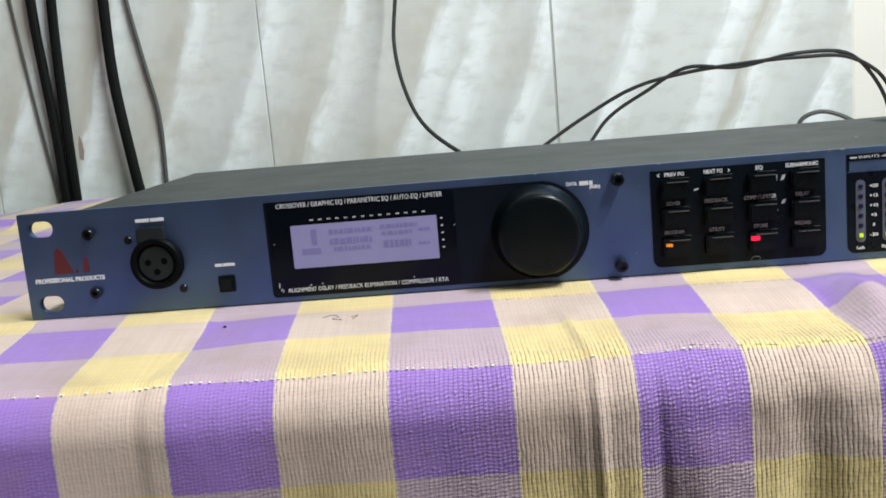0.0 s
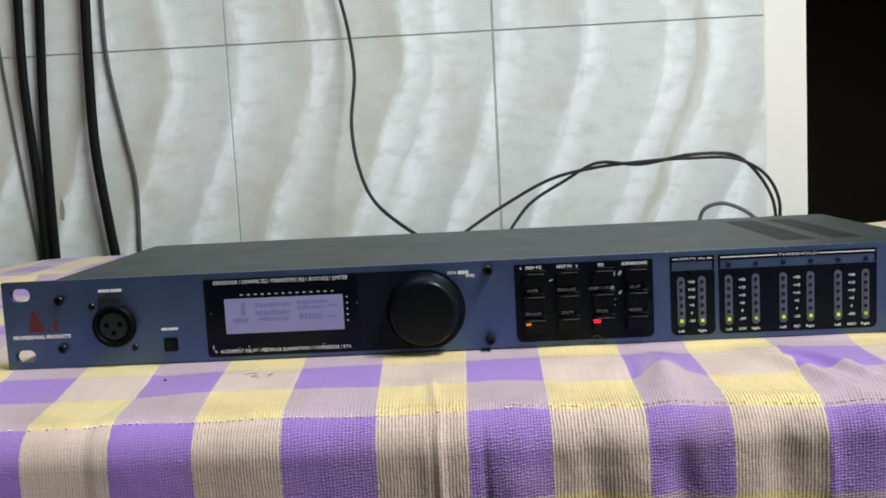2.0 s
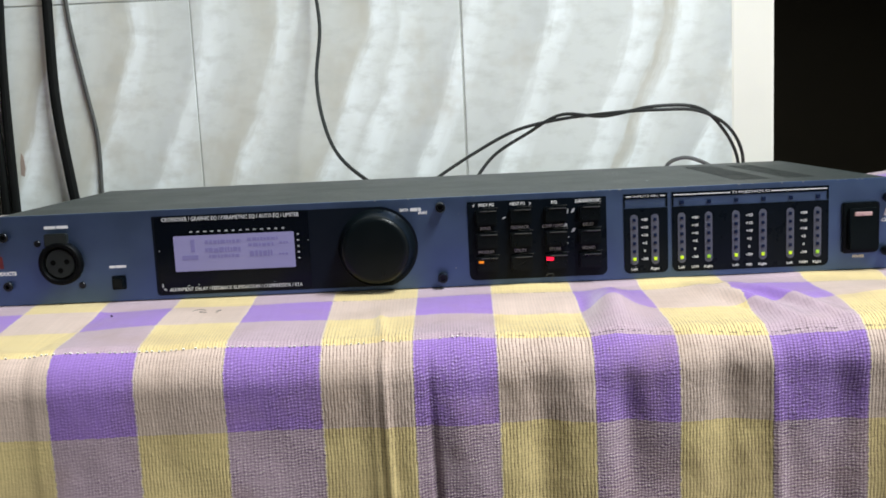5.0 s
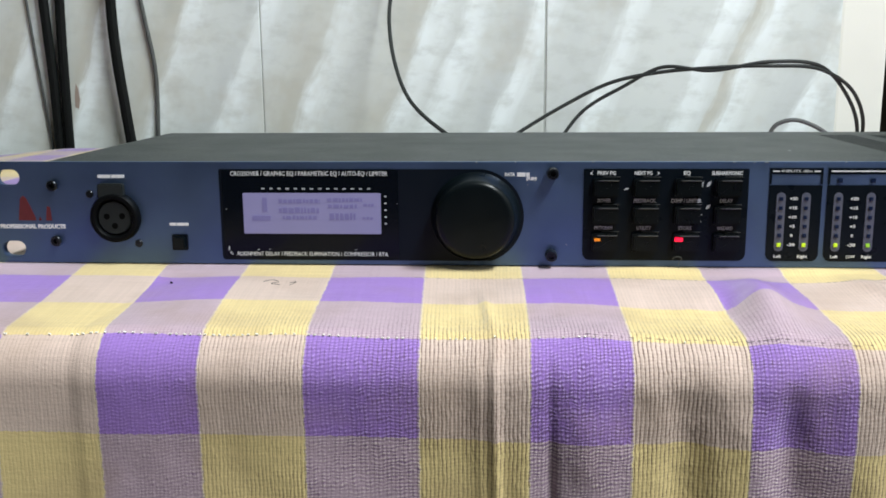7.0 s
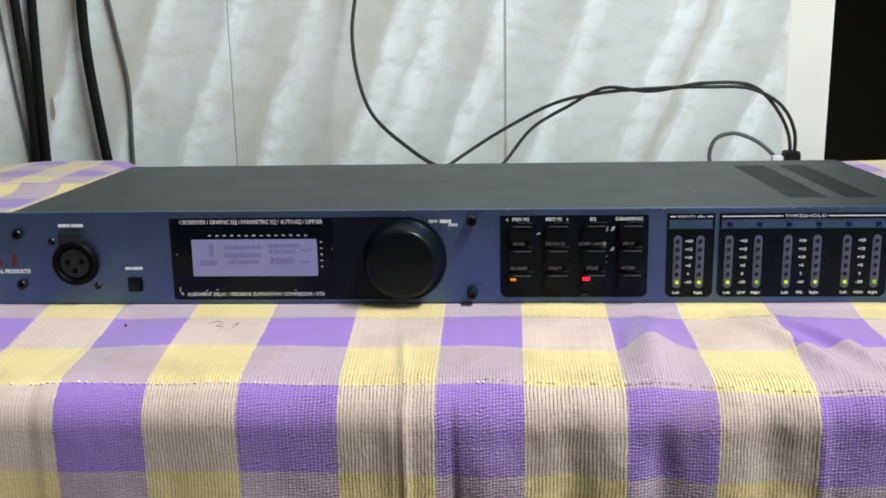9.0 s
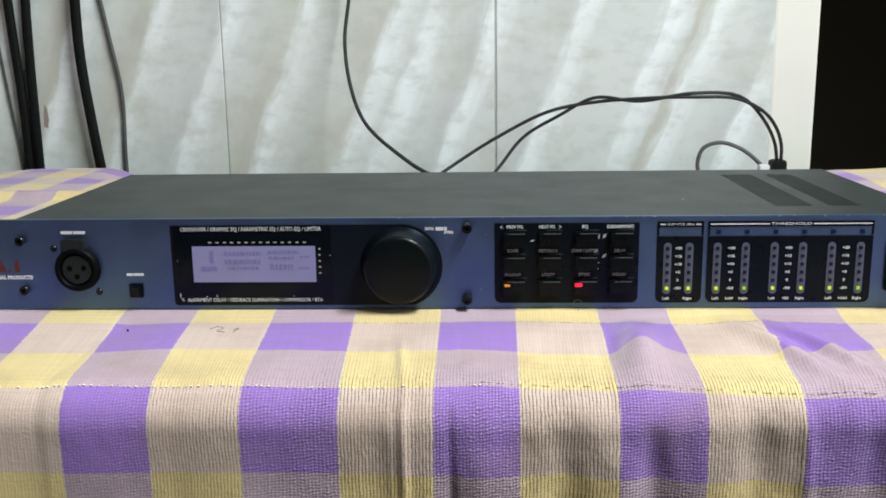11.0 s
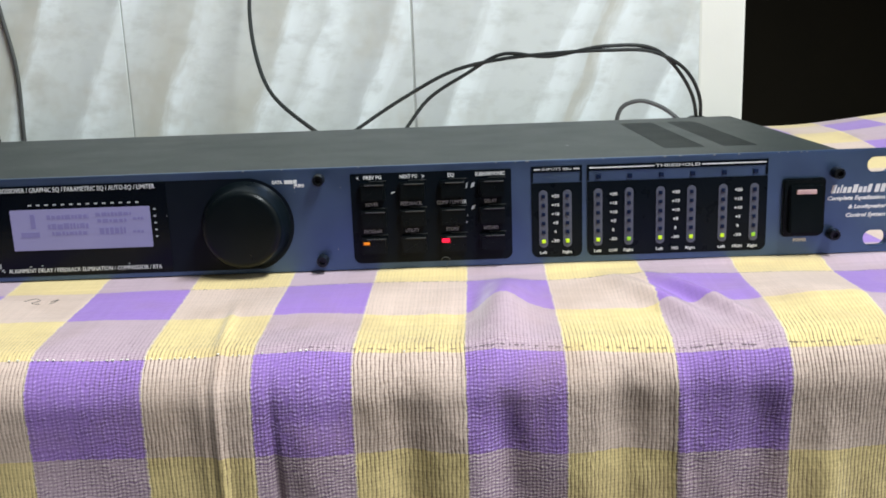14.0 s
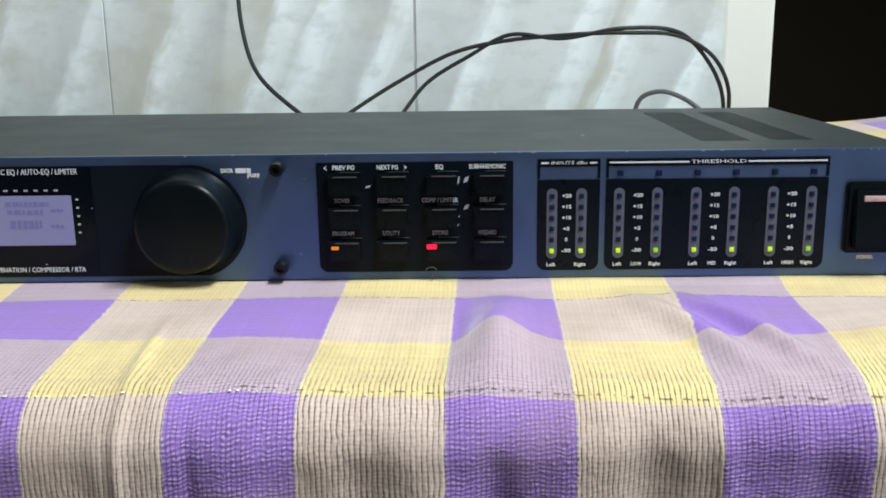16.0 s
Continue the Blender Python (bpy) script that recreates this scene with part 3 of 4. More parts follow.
for lx in (X0 + 0.08, X1 - 0.08):
    for ly in (EDGE_Y + 0.05, BACK_Y - 0.08):
        part("leg", box(lx - 0.025, lx + 0.025, ly - 0.025, ly + 0.025, FLOOR_Z, -0.045, 0.003), WOOD, table)


def bell(a, mid, w):
    return np.exp(-(((a - mid) / w) ** 2))


def step(a, lo, hi):
    t = np.clip((a - lo) / (hi - lo), 0, 1)
    return t * t * (3 - 2 * t)


def sag(x):
    """How far the weft bands slip down over the front edge towards the right."""
    return 0.0048 * step(x, 0.25, 0.40)


def cloth_sheet():
    xs = np.concatenate([np.linspace(X0, 0.08, 110, endpoint=False), np.linspace(0.08, 0.46, 400, endpoint=False), np.linspace(0.46, X1, 90)])
    nx = len(xs)
    back = np.linspace(-(BACK_Y + 0.102), -0.16, 120, endpoint=False)
    front = np.linspace(-0.16, 0.16, 240, endpoint=False)
    low = np.linspace(0.16, 0.42, 60)
    ss = np.concatenate([back, front, low])
    X, S = np.meshgrid(xs, ss)
    a = np.clip((S + 0.008) / EDGE_R, 0, math.pi / 2)
    Y = np.where(S < -0.008, -0.102 - S, EDGE_Y - EDGE_R * np.sin(a))
    Z = np.where(S < -0.008, 0.0, -EDGE_R * (1 - np.cos(a))) - np.maximum(S + 0.008 - EDGE_R * math.pi / 2, 0)
    # outward direction of the sheet
    NY, NZ = -np.sin(a), np.cos(a)
    hang = step(S, -0.004, 0.05)
    free = step(S, -0.102, -0.07)
    # upright folds of the hanging front
    fold = 0.0
    for mid, w, amp in ((0.2080, 0.006, -0.0016), (0.2132, 0.0013, 0.0013), (0.2182, 0.0015, 0.0030), (0.2285, 0.005, 0.0014), (0.2355, 0.0015, -0.0044), (0.2320, 0.004, -0.0016), (0.250, 0.010, 0.0016), (0.2765, 0.007, -0.0038), (0.296, 0.009, 0.0016),
                        (0.3095, 0.006, -0.0038), (0.331, 0.009, 0.0018), (0.347, 0.006, -0.0036), (0.3655, 0.0028, 0.0036), (0.385, 0.009, -0.0028), (0.412, 0.006, 0.0030),
                        (0.445, 0.012, -0.002), (0.10, 0.03, -0.002), (0.03, 0.03, 0.002), (-0.06, 0.03, -0.002)):
        fold = fold + amp * bell(X, mid + 0.03 * np.maximum(S, 0), w)
    fold = fold * hang * (0.75 + 0.30 * np.sin(S * 55 + X * 40)) * (1 - 0.35 * step(S, 0.04, 0.08))
    # dents under the front edge that die out further down
    for mid, ms, w, ws, amp in ((0.280, 0.024, 0.006, 0.012, -0.0036), (0.294, 0.020, 0.005, 0.012, 0.0022), (0.311, 0.024, 0.005, 0.013, -0.0038), (0.328, 0.030, 0.006, 0.016, 0.0020), (0.352, 0.024, 0.006, 0.014, -0.0036),
                                (0.372, 0.030, 0.006, 0.014, 0.0022), (0.392, 0.026, 0.007, 0.016, -0.0030), (0.246, 0.030, 0.006, 0.016, 0.0020), (0.262, 0.026, 0.006, 0.014, -0.0020), (0.168, 0.030, 0.012, 0.020, -0.0018)):
        fold = fold + 0.68 * amp * bell(X, mid, w) * bell(S, ms, ws) * hang
    # low rucks on top between the front edge and the case
    ruck = np.zeros_like(X)
    for mx, my, wx, wy, amp, lean in ((0.313, -0.060, 0.009, 0.035, 0.0066, 0.1), (0.300, -0.066, 0.006, 0.022, -0.0016, 0.1), (0.285, -0.05, 0.012, 0.03, -0.001, 0.0), (0.370, -0.060, 0.0055, 0.03, 0.0044, -0.3),
                                      (0.384, -0.058, 0.0048, 0.03, 0.0044, -0.35), (0.2165, -0.078, 0.0019, 0.025, 0.0018, -0.1), (0.43, -0.06, 0.02, 0.03, 0.003, 0.0)):
        yy = np.where(S < 0, -0.102 - S, -0.102)
        ruck += amp * bell(X, mx + lean * (yy - my), wx) * bell(yy, my, wy) * step(-yy, 0.012, 0.03)
    # the sheet rides up beside and behind the case on its right, and has a seam ridge far on the left
    yt = -0.102 - S
    ruck += (0.010 * step(X, 0.50, 0.56) + 0.010 * step(X, 0.57, 0.70)) * step(yt, 0.20, 0.36) * (1 - step(yt, 0.40, 0.46))
    ruck -= 0.011 * step(X, -0.14, -0.09) * step(yt, 0.450, 0.478)
    lip = (0.0014 * step(X, 0.225, 0.27) * (0.6 + 0.4 * np.sin(X * 95)) + 0.0013 * bell(X, 0.0, 0.03)) * bell(yt, -0.006, 0.005)
    ruck -= 0.009 * step(-X, 0.20, 0.32) * step(yt, 0.3, 0.5)
    ruck += 0.006 * bell(yt, 0.365 + 0.02 * np.sin(X * 14), 0.010) * step(-X, -0.02, 0.06)
    fine = np.array([[noise.noise((x * 22, s * 16, 0.3)) for x in xs[::4]] for s in ss[::4]])
    fi = np.repeat(np.repeat(fine, 4, 0), 4, 1)[:len(ss), :nx]
    k = np.ones(9) / 9
    fi = np.apply_along_axis(lambda r: np.convolve(r, k, "same"), 1, fi)
    fi = np.apply_along_axis(lambda r: np.convolve(r, k, "same"), 0, fi)
    crumple = np.array([[noise.noise((x * 75, s * 38, 4.1)) + 0.6 * noise.noise((x * 170, s * 120, 7.7)) for x in xs[::2]] for s in ss[::2]])
    cr = np.repeat(np.repeat(crumple, 2, 0), 2, 1)[:len(ss), :nx]
    cr = (cr + np.roll(cr, 1, 0) + np.roll(cr, 1, 1) + np.roll(np.roll(cr, 1, 0), 1, 1)) / 4
    under = (X > -0.01) & (X < 0.49) & (yt > -0.012) & (yt < 0.16)
    out = fold + ruck + np.where(S > -0.09, 0.0022, 0.0014) * fi * free + 0.0006 * cr * free * (0.35 + 0.65 * step(X, 0.15, 0.30)) * step(S, -0.075, -0.03) - 0.004 * hang * step(X, 0.22, 0.42) * 0.6
    out = np.where(under, np.minimum(out, 0.0), out)
    out = out + lip
    Y, Z = Y + NY * out, Z + NZ * out
    verts = np.stack([X, Y, Z], -1).reshape(-1, 3)
    idx = np.arange(len(ss) * nx).reshape(len(ss), nx)
    quads = np.stack([idx[:-1, :-1], idx[1:, :-1], idx[1:, 1:], idx[:-1, 1:]], -1).reshape(-1, 4)
    me = bpy.data.meshes.new("checked_cloth")
    me.from_pydata(verts.tolist(), [], quads.tolist())
    uvl = me.uv_layers.new(name="weave")
    # the stripes spread a little from the front edge towards the case; bands are drawn tighter where the cloth hangs
    at_edge = np.array((-0.0185, 0.0190, 0.0567, 0.091, 0.124, 0.158, 0.195, 0.230, 0.262, 0.298, 0.330, 0.365, 0.401, 0.435))
    at_case = np.array((-0.0330, 0.0040, 0.0410, 0.077, 0.1125, 0.1495, 0.1885, 0.2285, 0.264, 0.3015, 0.334, 0.373, 0.412, 0.450))
    even = COL0 + COLW * np.arange(-3, 11)
    U = np.empty_like(X)
    for i, s in enumerate(ss):
        k = float(np.clip(-s / 0.102, 0, 1))
        lines = at_edge * (1 - k) + at_case * k
        pitch = 0.0344 * (1 - k) + 0.037 * k
        U[i] = np.interp(xs, lines, even) + (np.minimum(xs - lines[0], 0) + np.maximum(xs - lines[-1], 0)) * COLW / pitch
    T = S + 0.0014 * step(S, -0.03, 0.0) - sag(X) * step(S, -0.13, -0.05)
    V = np.where(T < 0, T * ROWW / 0.0405, T * ROWW / 0.0345)
    uvv = np.stack([U, V], -1).reshape(-1, 2)[quads.reshape(-1)]
    uvl.data.foreach_set("uv", uvv.astype(np.float32).reshape(-1))
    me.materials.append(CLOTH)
    me.shade_smooth()
    ob = new("checked_cloth", me)
    mod = ob.modifiers.new("thickness", "SOLIDIFY")
    mod.thickness, mod.offset = 0.0008, -1.0

    def surface(x, s):
        i = int(np.clip(np.searchsorted(ss, s), 0, len(ss) - 1))
        j = int(np.clip(np.searchsorted(xs, x), 0, nx - 1))
        return Vector((X[i, j], Y[i, j], Z[i, j])), Vector((0, NY[i, j], NZ[i, j]))
    return tagged(ob, "purple, yellow and beige checked cotton cloth draped over table", "tablecloth"), surface


cloth, on_cloth = cloth_sheet()

# glints of the metallic thread along the fold, put in as white non-metallic bits
bm = bmesh.new()
rng = random.Random(4)
x = -0.25
while x < 0.34:
    if rng.random() < (0.78 if x < 0.19 else 0.5 if x < 0.26 else 0.12):
        p, n = on_cloth(x, float(sag(x)) - 0.0026)
        long = rng.uniform(0.0005, 0.0010) if x < 0.19 else rng.uniform(0.0003, 0.0007)
        m = Matrix.Translation(p + n * 0.0004) @ Euler((rng.uniform(-0.5, 0.5), rng.uniform(-0.3, 0.3), 0)).to_matrix().to_4x4() @ Matrix.Diagonal((long, 0.00045, 0.00045, 1))
        bmesh.ops.create_cube(bm, size=1.0, matrix=m)
    x += 0.0024
tagged(part("thread_glints", bm, LUREX_GLINT, cloth, "glints of a gold white metallic thread, put in as pale bits"), kind="stuff")

# ---- rack unit ----
W, H = 0.4826, 0.0442
rack = tagged(empty("rack_processor", 0.2413, 0.07, 0.0), "navy blue one-unit rack audio processor with black steel case, switched on", "audio processor")


def slot(cx, cz, w=0.0098, h=0.0066):
    return outline(cx - w / 2, cx + w / 2, cz - h / 2, cz + h / 2, (h / 2 - 0.0001,) * 4, 8)[::-1]


ears = [slot(0.0093, 0.0376), slot(0.0093, 0.0066), slot(W - 0.0093, 0.0376), slot(W - 0.0093, 0.0066)]
panel = part("front_panel", plate(outline(0, W, 0.0005, H, (0.0006,) * 4, 2), 0.0, 0.003, ears, bevel=0.0004), NAVY, rack, "navy painted aluminium front panel with scuffed edges")

CX0, CX1, CY1, CZ1 = 0.0262, 0.4564, 0.157, 0.0441
bm = bmesh.new()
box(CX0, CX1, 0.003, CY1, 0.001, CZ1 - 0.0012, 0.0008, bm)
case = part("case", bm, STEEL, rack, "black powder-coated steel case")
vents = []
for a, b2, k in ((0.3905, 0.4085, 13), (0.4165, 0.4315, 11)):
    for i in range(k):
        xa = a + (b2 - a) * i / k
        vents.append([(xa, 0.026), (xa, 0.137), (xa + 0.0007, 0.137), (xa + 0.0007, 0.026)])
part("top_cover", plate([(CX0 - 0.0006, 0.0034), (CX1 + 0.0006, 0.0034), (CX1 + 0.0006, CY1 + 0.0004), (CX0 - 0.0006, CY1 + 0.0004)], CZ1 - 0.0010, CZ1, vents, flat=True), STEEL, rack, "black steel top cover with two groups of vent slots")
part("paint_chip", plate(((0.3494, 0.0475), (0.3506, 0.0472), (0.3511, 0.0480), (0.3500, 0.0486)), CZ1 - 0.0002, CZ1 + 0.00006, flat=True), CHROME, rack, "tiny bright chip in the black cover", smooth=False)
# thin dark sheets that stand for the shade under the vent slots
for xa, xb in ((0.3895, 0.4090), (0.4160, 0.4325)):
    part("vent_shade", box(xa, xb, 0.025, 0.138, CZ1 - 0.00119, CZ1 - 0.00105), DARK, rack)

# sockets and writing on the left
bm = bmesh.new()
for pts in (((0.0125, 0.019), (0.0138, 0.0285), (0.0152, 0.0298), (0.0166, 0.0285), (0.0200, 0.0205), (0.0204, 0.019)), ((0.0214, 0.019), (0.0228, 0.019), (0.0220, 0.0208)), ((0.0246, 0.019), (0.0272, 0.019), (0.0268, 0.0248), (0.0254, 0.0252))):
    plate(pts, -0.0002, 0.0001, bm=bm)
part("emblem", bm, RED_INK, rack, "dark red emblem printed on the panel", smooth=False)
lettering("wording", "PROFESSIONAL PRODUCTS", 0.0185, 0.0163, 0.0017, WHITE_INK, rack, width=0.029, bold=0.00012)


def panel_screw(cx, cz, r=0.0031, long=0.0035):
    s = part("screw", lathe(cx, cz, ((r * 0.75, 0.001), (r * 0.8, -0.0008), (r, -0.001), (r, -long * 0.8), (r * 0.85, -long), (r * 0.5, -long), (r * 0.46, -long + 0.0016), (0, -long + 0.0016)), 24), SCREW, rack, "black hex socket screw")
    return s


for cx, cz in ((0.0290, 0.0342), (0.0288, 0.0102)):
    panel_screw(cx, cz, 0.0023, 0.0022)
for cx, cz in ((0.2412, 0.0398), (0.2410, 0.0056), (0.4550, 0.0352), (0.4544, 0.0095)):
    panel_screw(cx, cz, 0.0025, 0.0056)

QX, QZ = 0.0558, 0.0206
xlr = part("xlr_socket", lathe(QX, QZ, ((0.0, -0.0005), (0.0076, -0.0005), (0.0078, -0.0028), (0.0084, -0.0036), (0.0098, -0.0036), (0.0105, -0.0028), (0.0107, -0.0010), (0.0108, 0.001)), 48), SOCKET, rack, "round black three-hole microphone socket")
part("insert", lathe(QX, QZ, ((0.0, -0.0024), (0.0068, -0.0024), (0.0073, -0.0018), (0.0073, -0.0004)), 40), INSERT, xlr)
# dark discs stand for the shade in the contact holes
for dx, dz in ((-0.0033, 0.0006), (0.0034, 0.0008), (0.0, -0.0034)):
    part("contact_hole", lathe(QX + dx, QZ + dz, ((0.0, -0.00255), (0.0013, -0.00255), (0.0013, -0.002)), 16), DARK, xlr)
part("latch", plate(outline(0.0492, 0.0602, 0.0290, 0.0352, (0.0, 0.0, 0.001, 0.001), 4), -0.0030, 0.0, bevel=0.0005), INSERT, xlr, "black release latch")
for cx, cz, mt in ((0.0447, 0.0305, SCREW), (0.0648, 0.0092, SCREW)):
    part("socket_screw", lathe(cx, cz, ((0.0, -0.0008), (0.0013, -0.0008), (0.0017, -0.0003), (0.0017, 0.0005)), 20), mt, xlr)
bars("small_wording", 0.0488, 0.0604, 0.0381, 0.0014, WHITE_INK, rack, (4, 4))
bars("small_wording", 0.0788, 0.0870, 0.0176, 0.0012, WHITE_INK, rack, (3, 5))
push = part("push_switch", plate(outline(0.0796, 0.0864, 0.0064, 0.0132, (0.0006,) * 4, 3), -0.0006, 0.0), BLACK_PRINT, rack, "small square black push switch")
part("cap", plate(outline(0.0806, 0.0854, 0.0074, 0.0122, (0.0005,) * 4, 3), -0.0030, -0.0006, bevel=0.0004), RUBBER, push)

# display
bm = bmesh.new()
KX, KZ = 0.2096, 0.0214
FR = 0.0200
a1 = math.asin((0.0412 - KZ) / FR)
a0 = -math.asin((KZ - 0.0024) / FR)
arc = [(KX + FR * math.cos(a0 + (a1 - a0) * k / 28), KZ + FR * math.sin(a0 + (a1 - a0) * k / 28)) for k in range(29)]
plate([(0.1012, 0.0040), (0.1016, 0.0030), (0.1026, 0.0024)] + arc + [(0.1012, 0.0412)], -0.0002, 0.0, bm=bm)
part("printed_field", bm, FIELD, rack, "blue-black printed field round the display and the wheel", smooth=False)
disp = part("display_window", plate(outline(0.1024, 0.1772, 0.0032, 0.0408, (0.002, 0.0004, 0.0004, 0.0004), 4), -0.0004, 0.0), BLACK_GLOSS, rack, "glossy black display window with white lettering")
lcd = part("screen", plate(outline(0.1112, 0.1698, 0.0138, 0.0312, (0.0004,) * 4, 2), -0.0006, -0.0003), LCD, disp, "lit lilac-blue liquid crystal screen", smooth=False)
DY = -0.00052
lettering("heading", "CROSSOVER / GRAPHIC EQ / PARAMETRIC EQ / AUTO-EQ / LIMITER", 0.1395, 0.0393, 0.0019, WHITE_INK, disp, y=DY, width=0.0665)
lettering("footing", "ALIGNMENT DELAY / FEEDBACK ELIMINATION / COMPRESSOR / RTA", 0.1400, 0.0050, 0.0017, WHITE_INK, disp, y=DY, width=0.0650)
for i in range(14):
    bars("scale_mark", 0.1193 + i * 0.00345, 0.1193 + i * 0.00345 + 0.0013, 0.0330, 0.0006, GREY_INK, disp, y=DY, words=(1, 1))
for i in range(5):
    bars("scale_mark", 0.1713, 0.1722, 0.0298 - i * 0.0029, 0.0006, GREY_INK, disp, y=DY)
LY = -0.00064
bars("digit", 0.1195, 0.1215, 0.0262, 0.0060, LCD_INK, lcd, y=LY)
bars("digit_word", 0.1150, 0.1228, 0.0205, 0.0022, LCD_INK, lcd, y=LY)
# rows of characters too small to pick apart
bm = bmesh.new()
rng = random.Random(11)
for xa, xb, zc, h in ((0.1265, 0.1440, 0.0278, 0.0020), (0.1265, 0.1440, 0.0238, 0.0026), (0.1280, 0.1430, 0.0208, 0.0018), (0.1470, 0.1620, 0.0284, 0.0018), (0.1475, 0.1600, 0.0256, 0.0018), (0.1480, 0.1590, 0.0212, 0.0030),
                      (0.1625, 0.1668, 0.0262, 0.0012), (0.1620, 0.1664, 0.0206, 0.0012)):
    at = xa
    while at < xb:
        wide = rng.uniform(0.0008, 0.0024)
        box(at, min(at + wide, xb), LY - 0.0001, LY + 0.0001, zc - h * rng.uniform(0.35, 0.5), zc + h * rng.uniform(0.35, 0.5), bm=bm)
        at += wide + rng.uniform(0.0003, 0.0006)
tagged(part("screen_writing", bm, LCD_INK, lcd, "rows of faint small dark characters", smooth=False), kind="stuff")

for cx, cz, w, h in ((0.1040, 0.0062, 0.0006, 0.0022), (0.1046, 0.0052, 0.0010, 0.0008), (0.1052, 0.0046, 0.0009, 0.0006), (0.1038, 0.0240, 0.0004, 0.0005), (0.1165, 0.0066, 0.0011, 0.0004), (0.1215, 0.0069, 0.0008, 0.0004), (0.1585, 0.0068, 0.0009, 0.0003), (0.1765, 0.0265, 0.0004, 0.0004)):
    part("scratch", plate(((cx, cz), (cx + w * 0.8, cz + h * 0.15), (cx + w, cz + h), (cx + w * 0.25, cz + h * 0.85)), -0.0007, -0.0003), GREY_INK, disp, smooth=False)

# data wheel
knob = part("data_wheel", lathe(KX, KZ, ((0.0, 0.0), (0.0186, 0.0), (0.0187, -0.0006), (0.0182, -0.0014), (0.0175, -0.0024), (0.0164, -0.0086), (0.0161, -0.0097), (0.0155, -0.0105), (0.0145, -0.0110), (0.0132, -0.0111), (0.0, -0.0108)), 72), RUBBER, rack, "large round black plastic data wheel with polished rim")
lettering("wording", "DATA", 0.2236, 0.0390, 0.0013, WHITE_INK, rack, width=0.0042, bold=0.0001)
bars("worn_wording", 0.2266, 0.2318, 0.0390, 0.0016, WHITE_INK, rack, (5, 2))
lettering("wording", "(PUSH)", 0.2325, 0.0373, 0.0012, WHITE_INK, rack, width=0.0042, bold=0.0001, shear=0.2)

# keypad
keys = part("keypad_plate", plate(outline(0.2540, 0.3208, 0.0032, 0.0414, (0.0032, 0.0032, 0.0005, 0.0005), 6), -0.0003, 0.0), BLACK_PRINT, rack, "black keypad field with rounded lower corners")
KEY_X = (0.2577, 0.2742, 0.2910, 0.3072)
KEY_Z = (0.0300, 0.0186, 0.0072)
WORDS = (("PREV PG", "NEXT PG", "EQ", "SUBHARMONIC"), ("XOVER", "FEEDBACK", "COMP / LIMITER", "DELAY"), ("PROGRAM", "UTILITY", "STORE", "WIZARD"))
WIDTH = ((0.0075, 0.0072, 0.0027, 0.0124), (0.0056, 0.0090, 0.0124, 0.0052), (0.0074, 0.0060, 0.0054, 0.0064))
for r in range(3):
    for c in range(4):
        x0, z0 = KEY_X[c], KEY_Z[r]
        key = part("button", plate(outline(x0, x0 + 0.0106, z0, z0 + 0.0076, (0.0007,) * 4, 3), -0.0034, -0.0003, bevel=0.0007), BUTTON, keys, "black rectangular rubber button")
        # highlights on the key and its surround, drawn as thin grey bars
        part("top_highlight", box(x0 + 0.0022, x0 + 0.0103, -0.0040, -0.0030, z0 + 0.0067, z0 + 0.0071, 0.00018), KEY_HIGHLIGHT, key)
        part("rim_highlight", box(x0 + 0.0040, x0 + 0.0112, -0.0010, -0.0003, z0 + 0.0080, z0 + 0.0082, 0.00008), KEY_HIGHLIGHT, key)
        dx = 0.0008 * (1 if (r, c) == (0, 0) else -1 if (r, c) == (0, 1) else 0)
        lettering("wording", WORDS[r][c], x0 + 0.0048 + dx, z0 + 0.0096, 0.0015, WHITE_INK if r == 0 else GREY_INK, keys, y=-0.00042, width=WIDTH[r][c], bold=0.00006)
        if (r, c) in ((2, 0), (2, 2)):
            red = c == 2
            part("indicator", box(x0 + (0.0002 if red else 0.0008), x0 + (0.0036 if red else 0.0034), -0.0038, -0.0032, z0 + 0.0046, z0 + (0.0063 if red else 0.0058), 0.0002), LED_RED if red else LED_ORANGE, key, "lit red indicator" if red else "lit orange indicator")
for x0, s in ((0.2578, -1), (0.2836, 1)):
    part("arrow", plate(((x0, 0.0387), (x0 + 0.0013 * s, 0.0396), (x0, 0.0405), (x0 + 0.0006 * s, 0.0396)), -0.0005, -0.0002), WHITE_INK, keys, smooth=False)
for k, (x0, z0, w, h) in enumerate(((0.2704, 0.0326, 0.0022, 0.0010), (0.3018, 0.0336, 0.0009, 0.0028), (0.3038, 0.0340, 0.0020, 0.0024), (0.3038, 0.0248, 0.0021, 0.0020), (0.3020, 0.0222, 0.0006, 0.0006), (0.3016, 0.0192, 0.0008, 0.0007))):
    part("scuff", plate(((x0, z0), (x0 + w * 0.7, z0 + h * 0.2), (x0 + w, z0 + h), (x0 + w * 0.3, z0 + h * 0.8)), -0.0004, -0.0002), GREY_INK, keys, smooth=False)
# a loose grey thread under the buttons
tagged(part("thread", tube(((0.2905, -0.0040, 0.0040), (0.2912, -0.0042, 0.0052), (0.2932, -0.0042, 0.0056), (0.2944, -0.0040, 0.0048), (0.2934, -0.0040, 0.0034), (0.2928, -0.0060, 0.0012)), 0.00012, 6), GREY_CABLE), "curled loose grey thread fallen against the keypad", "thread")

# level meters
LED_Z = (0.0292, 0.0254, 0.0216, 0.0178, 0.0140, 0.0101)
MARKS = ("+20", "+15", "+10", "+5", "0", "-30")


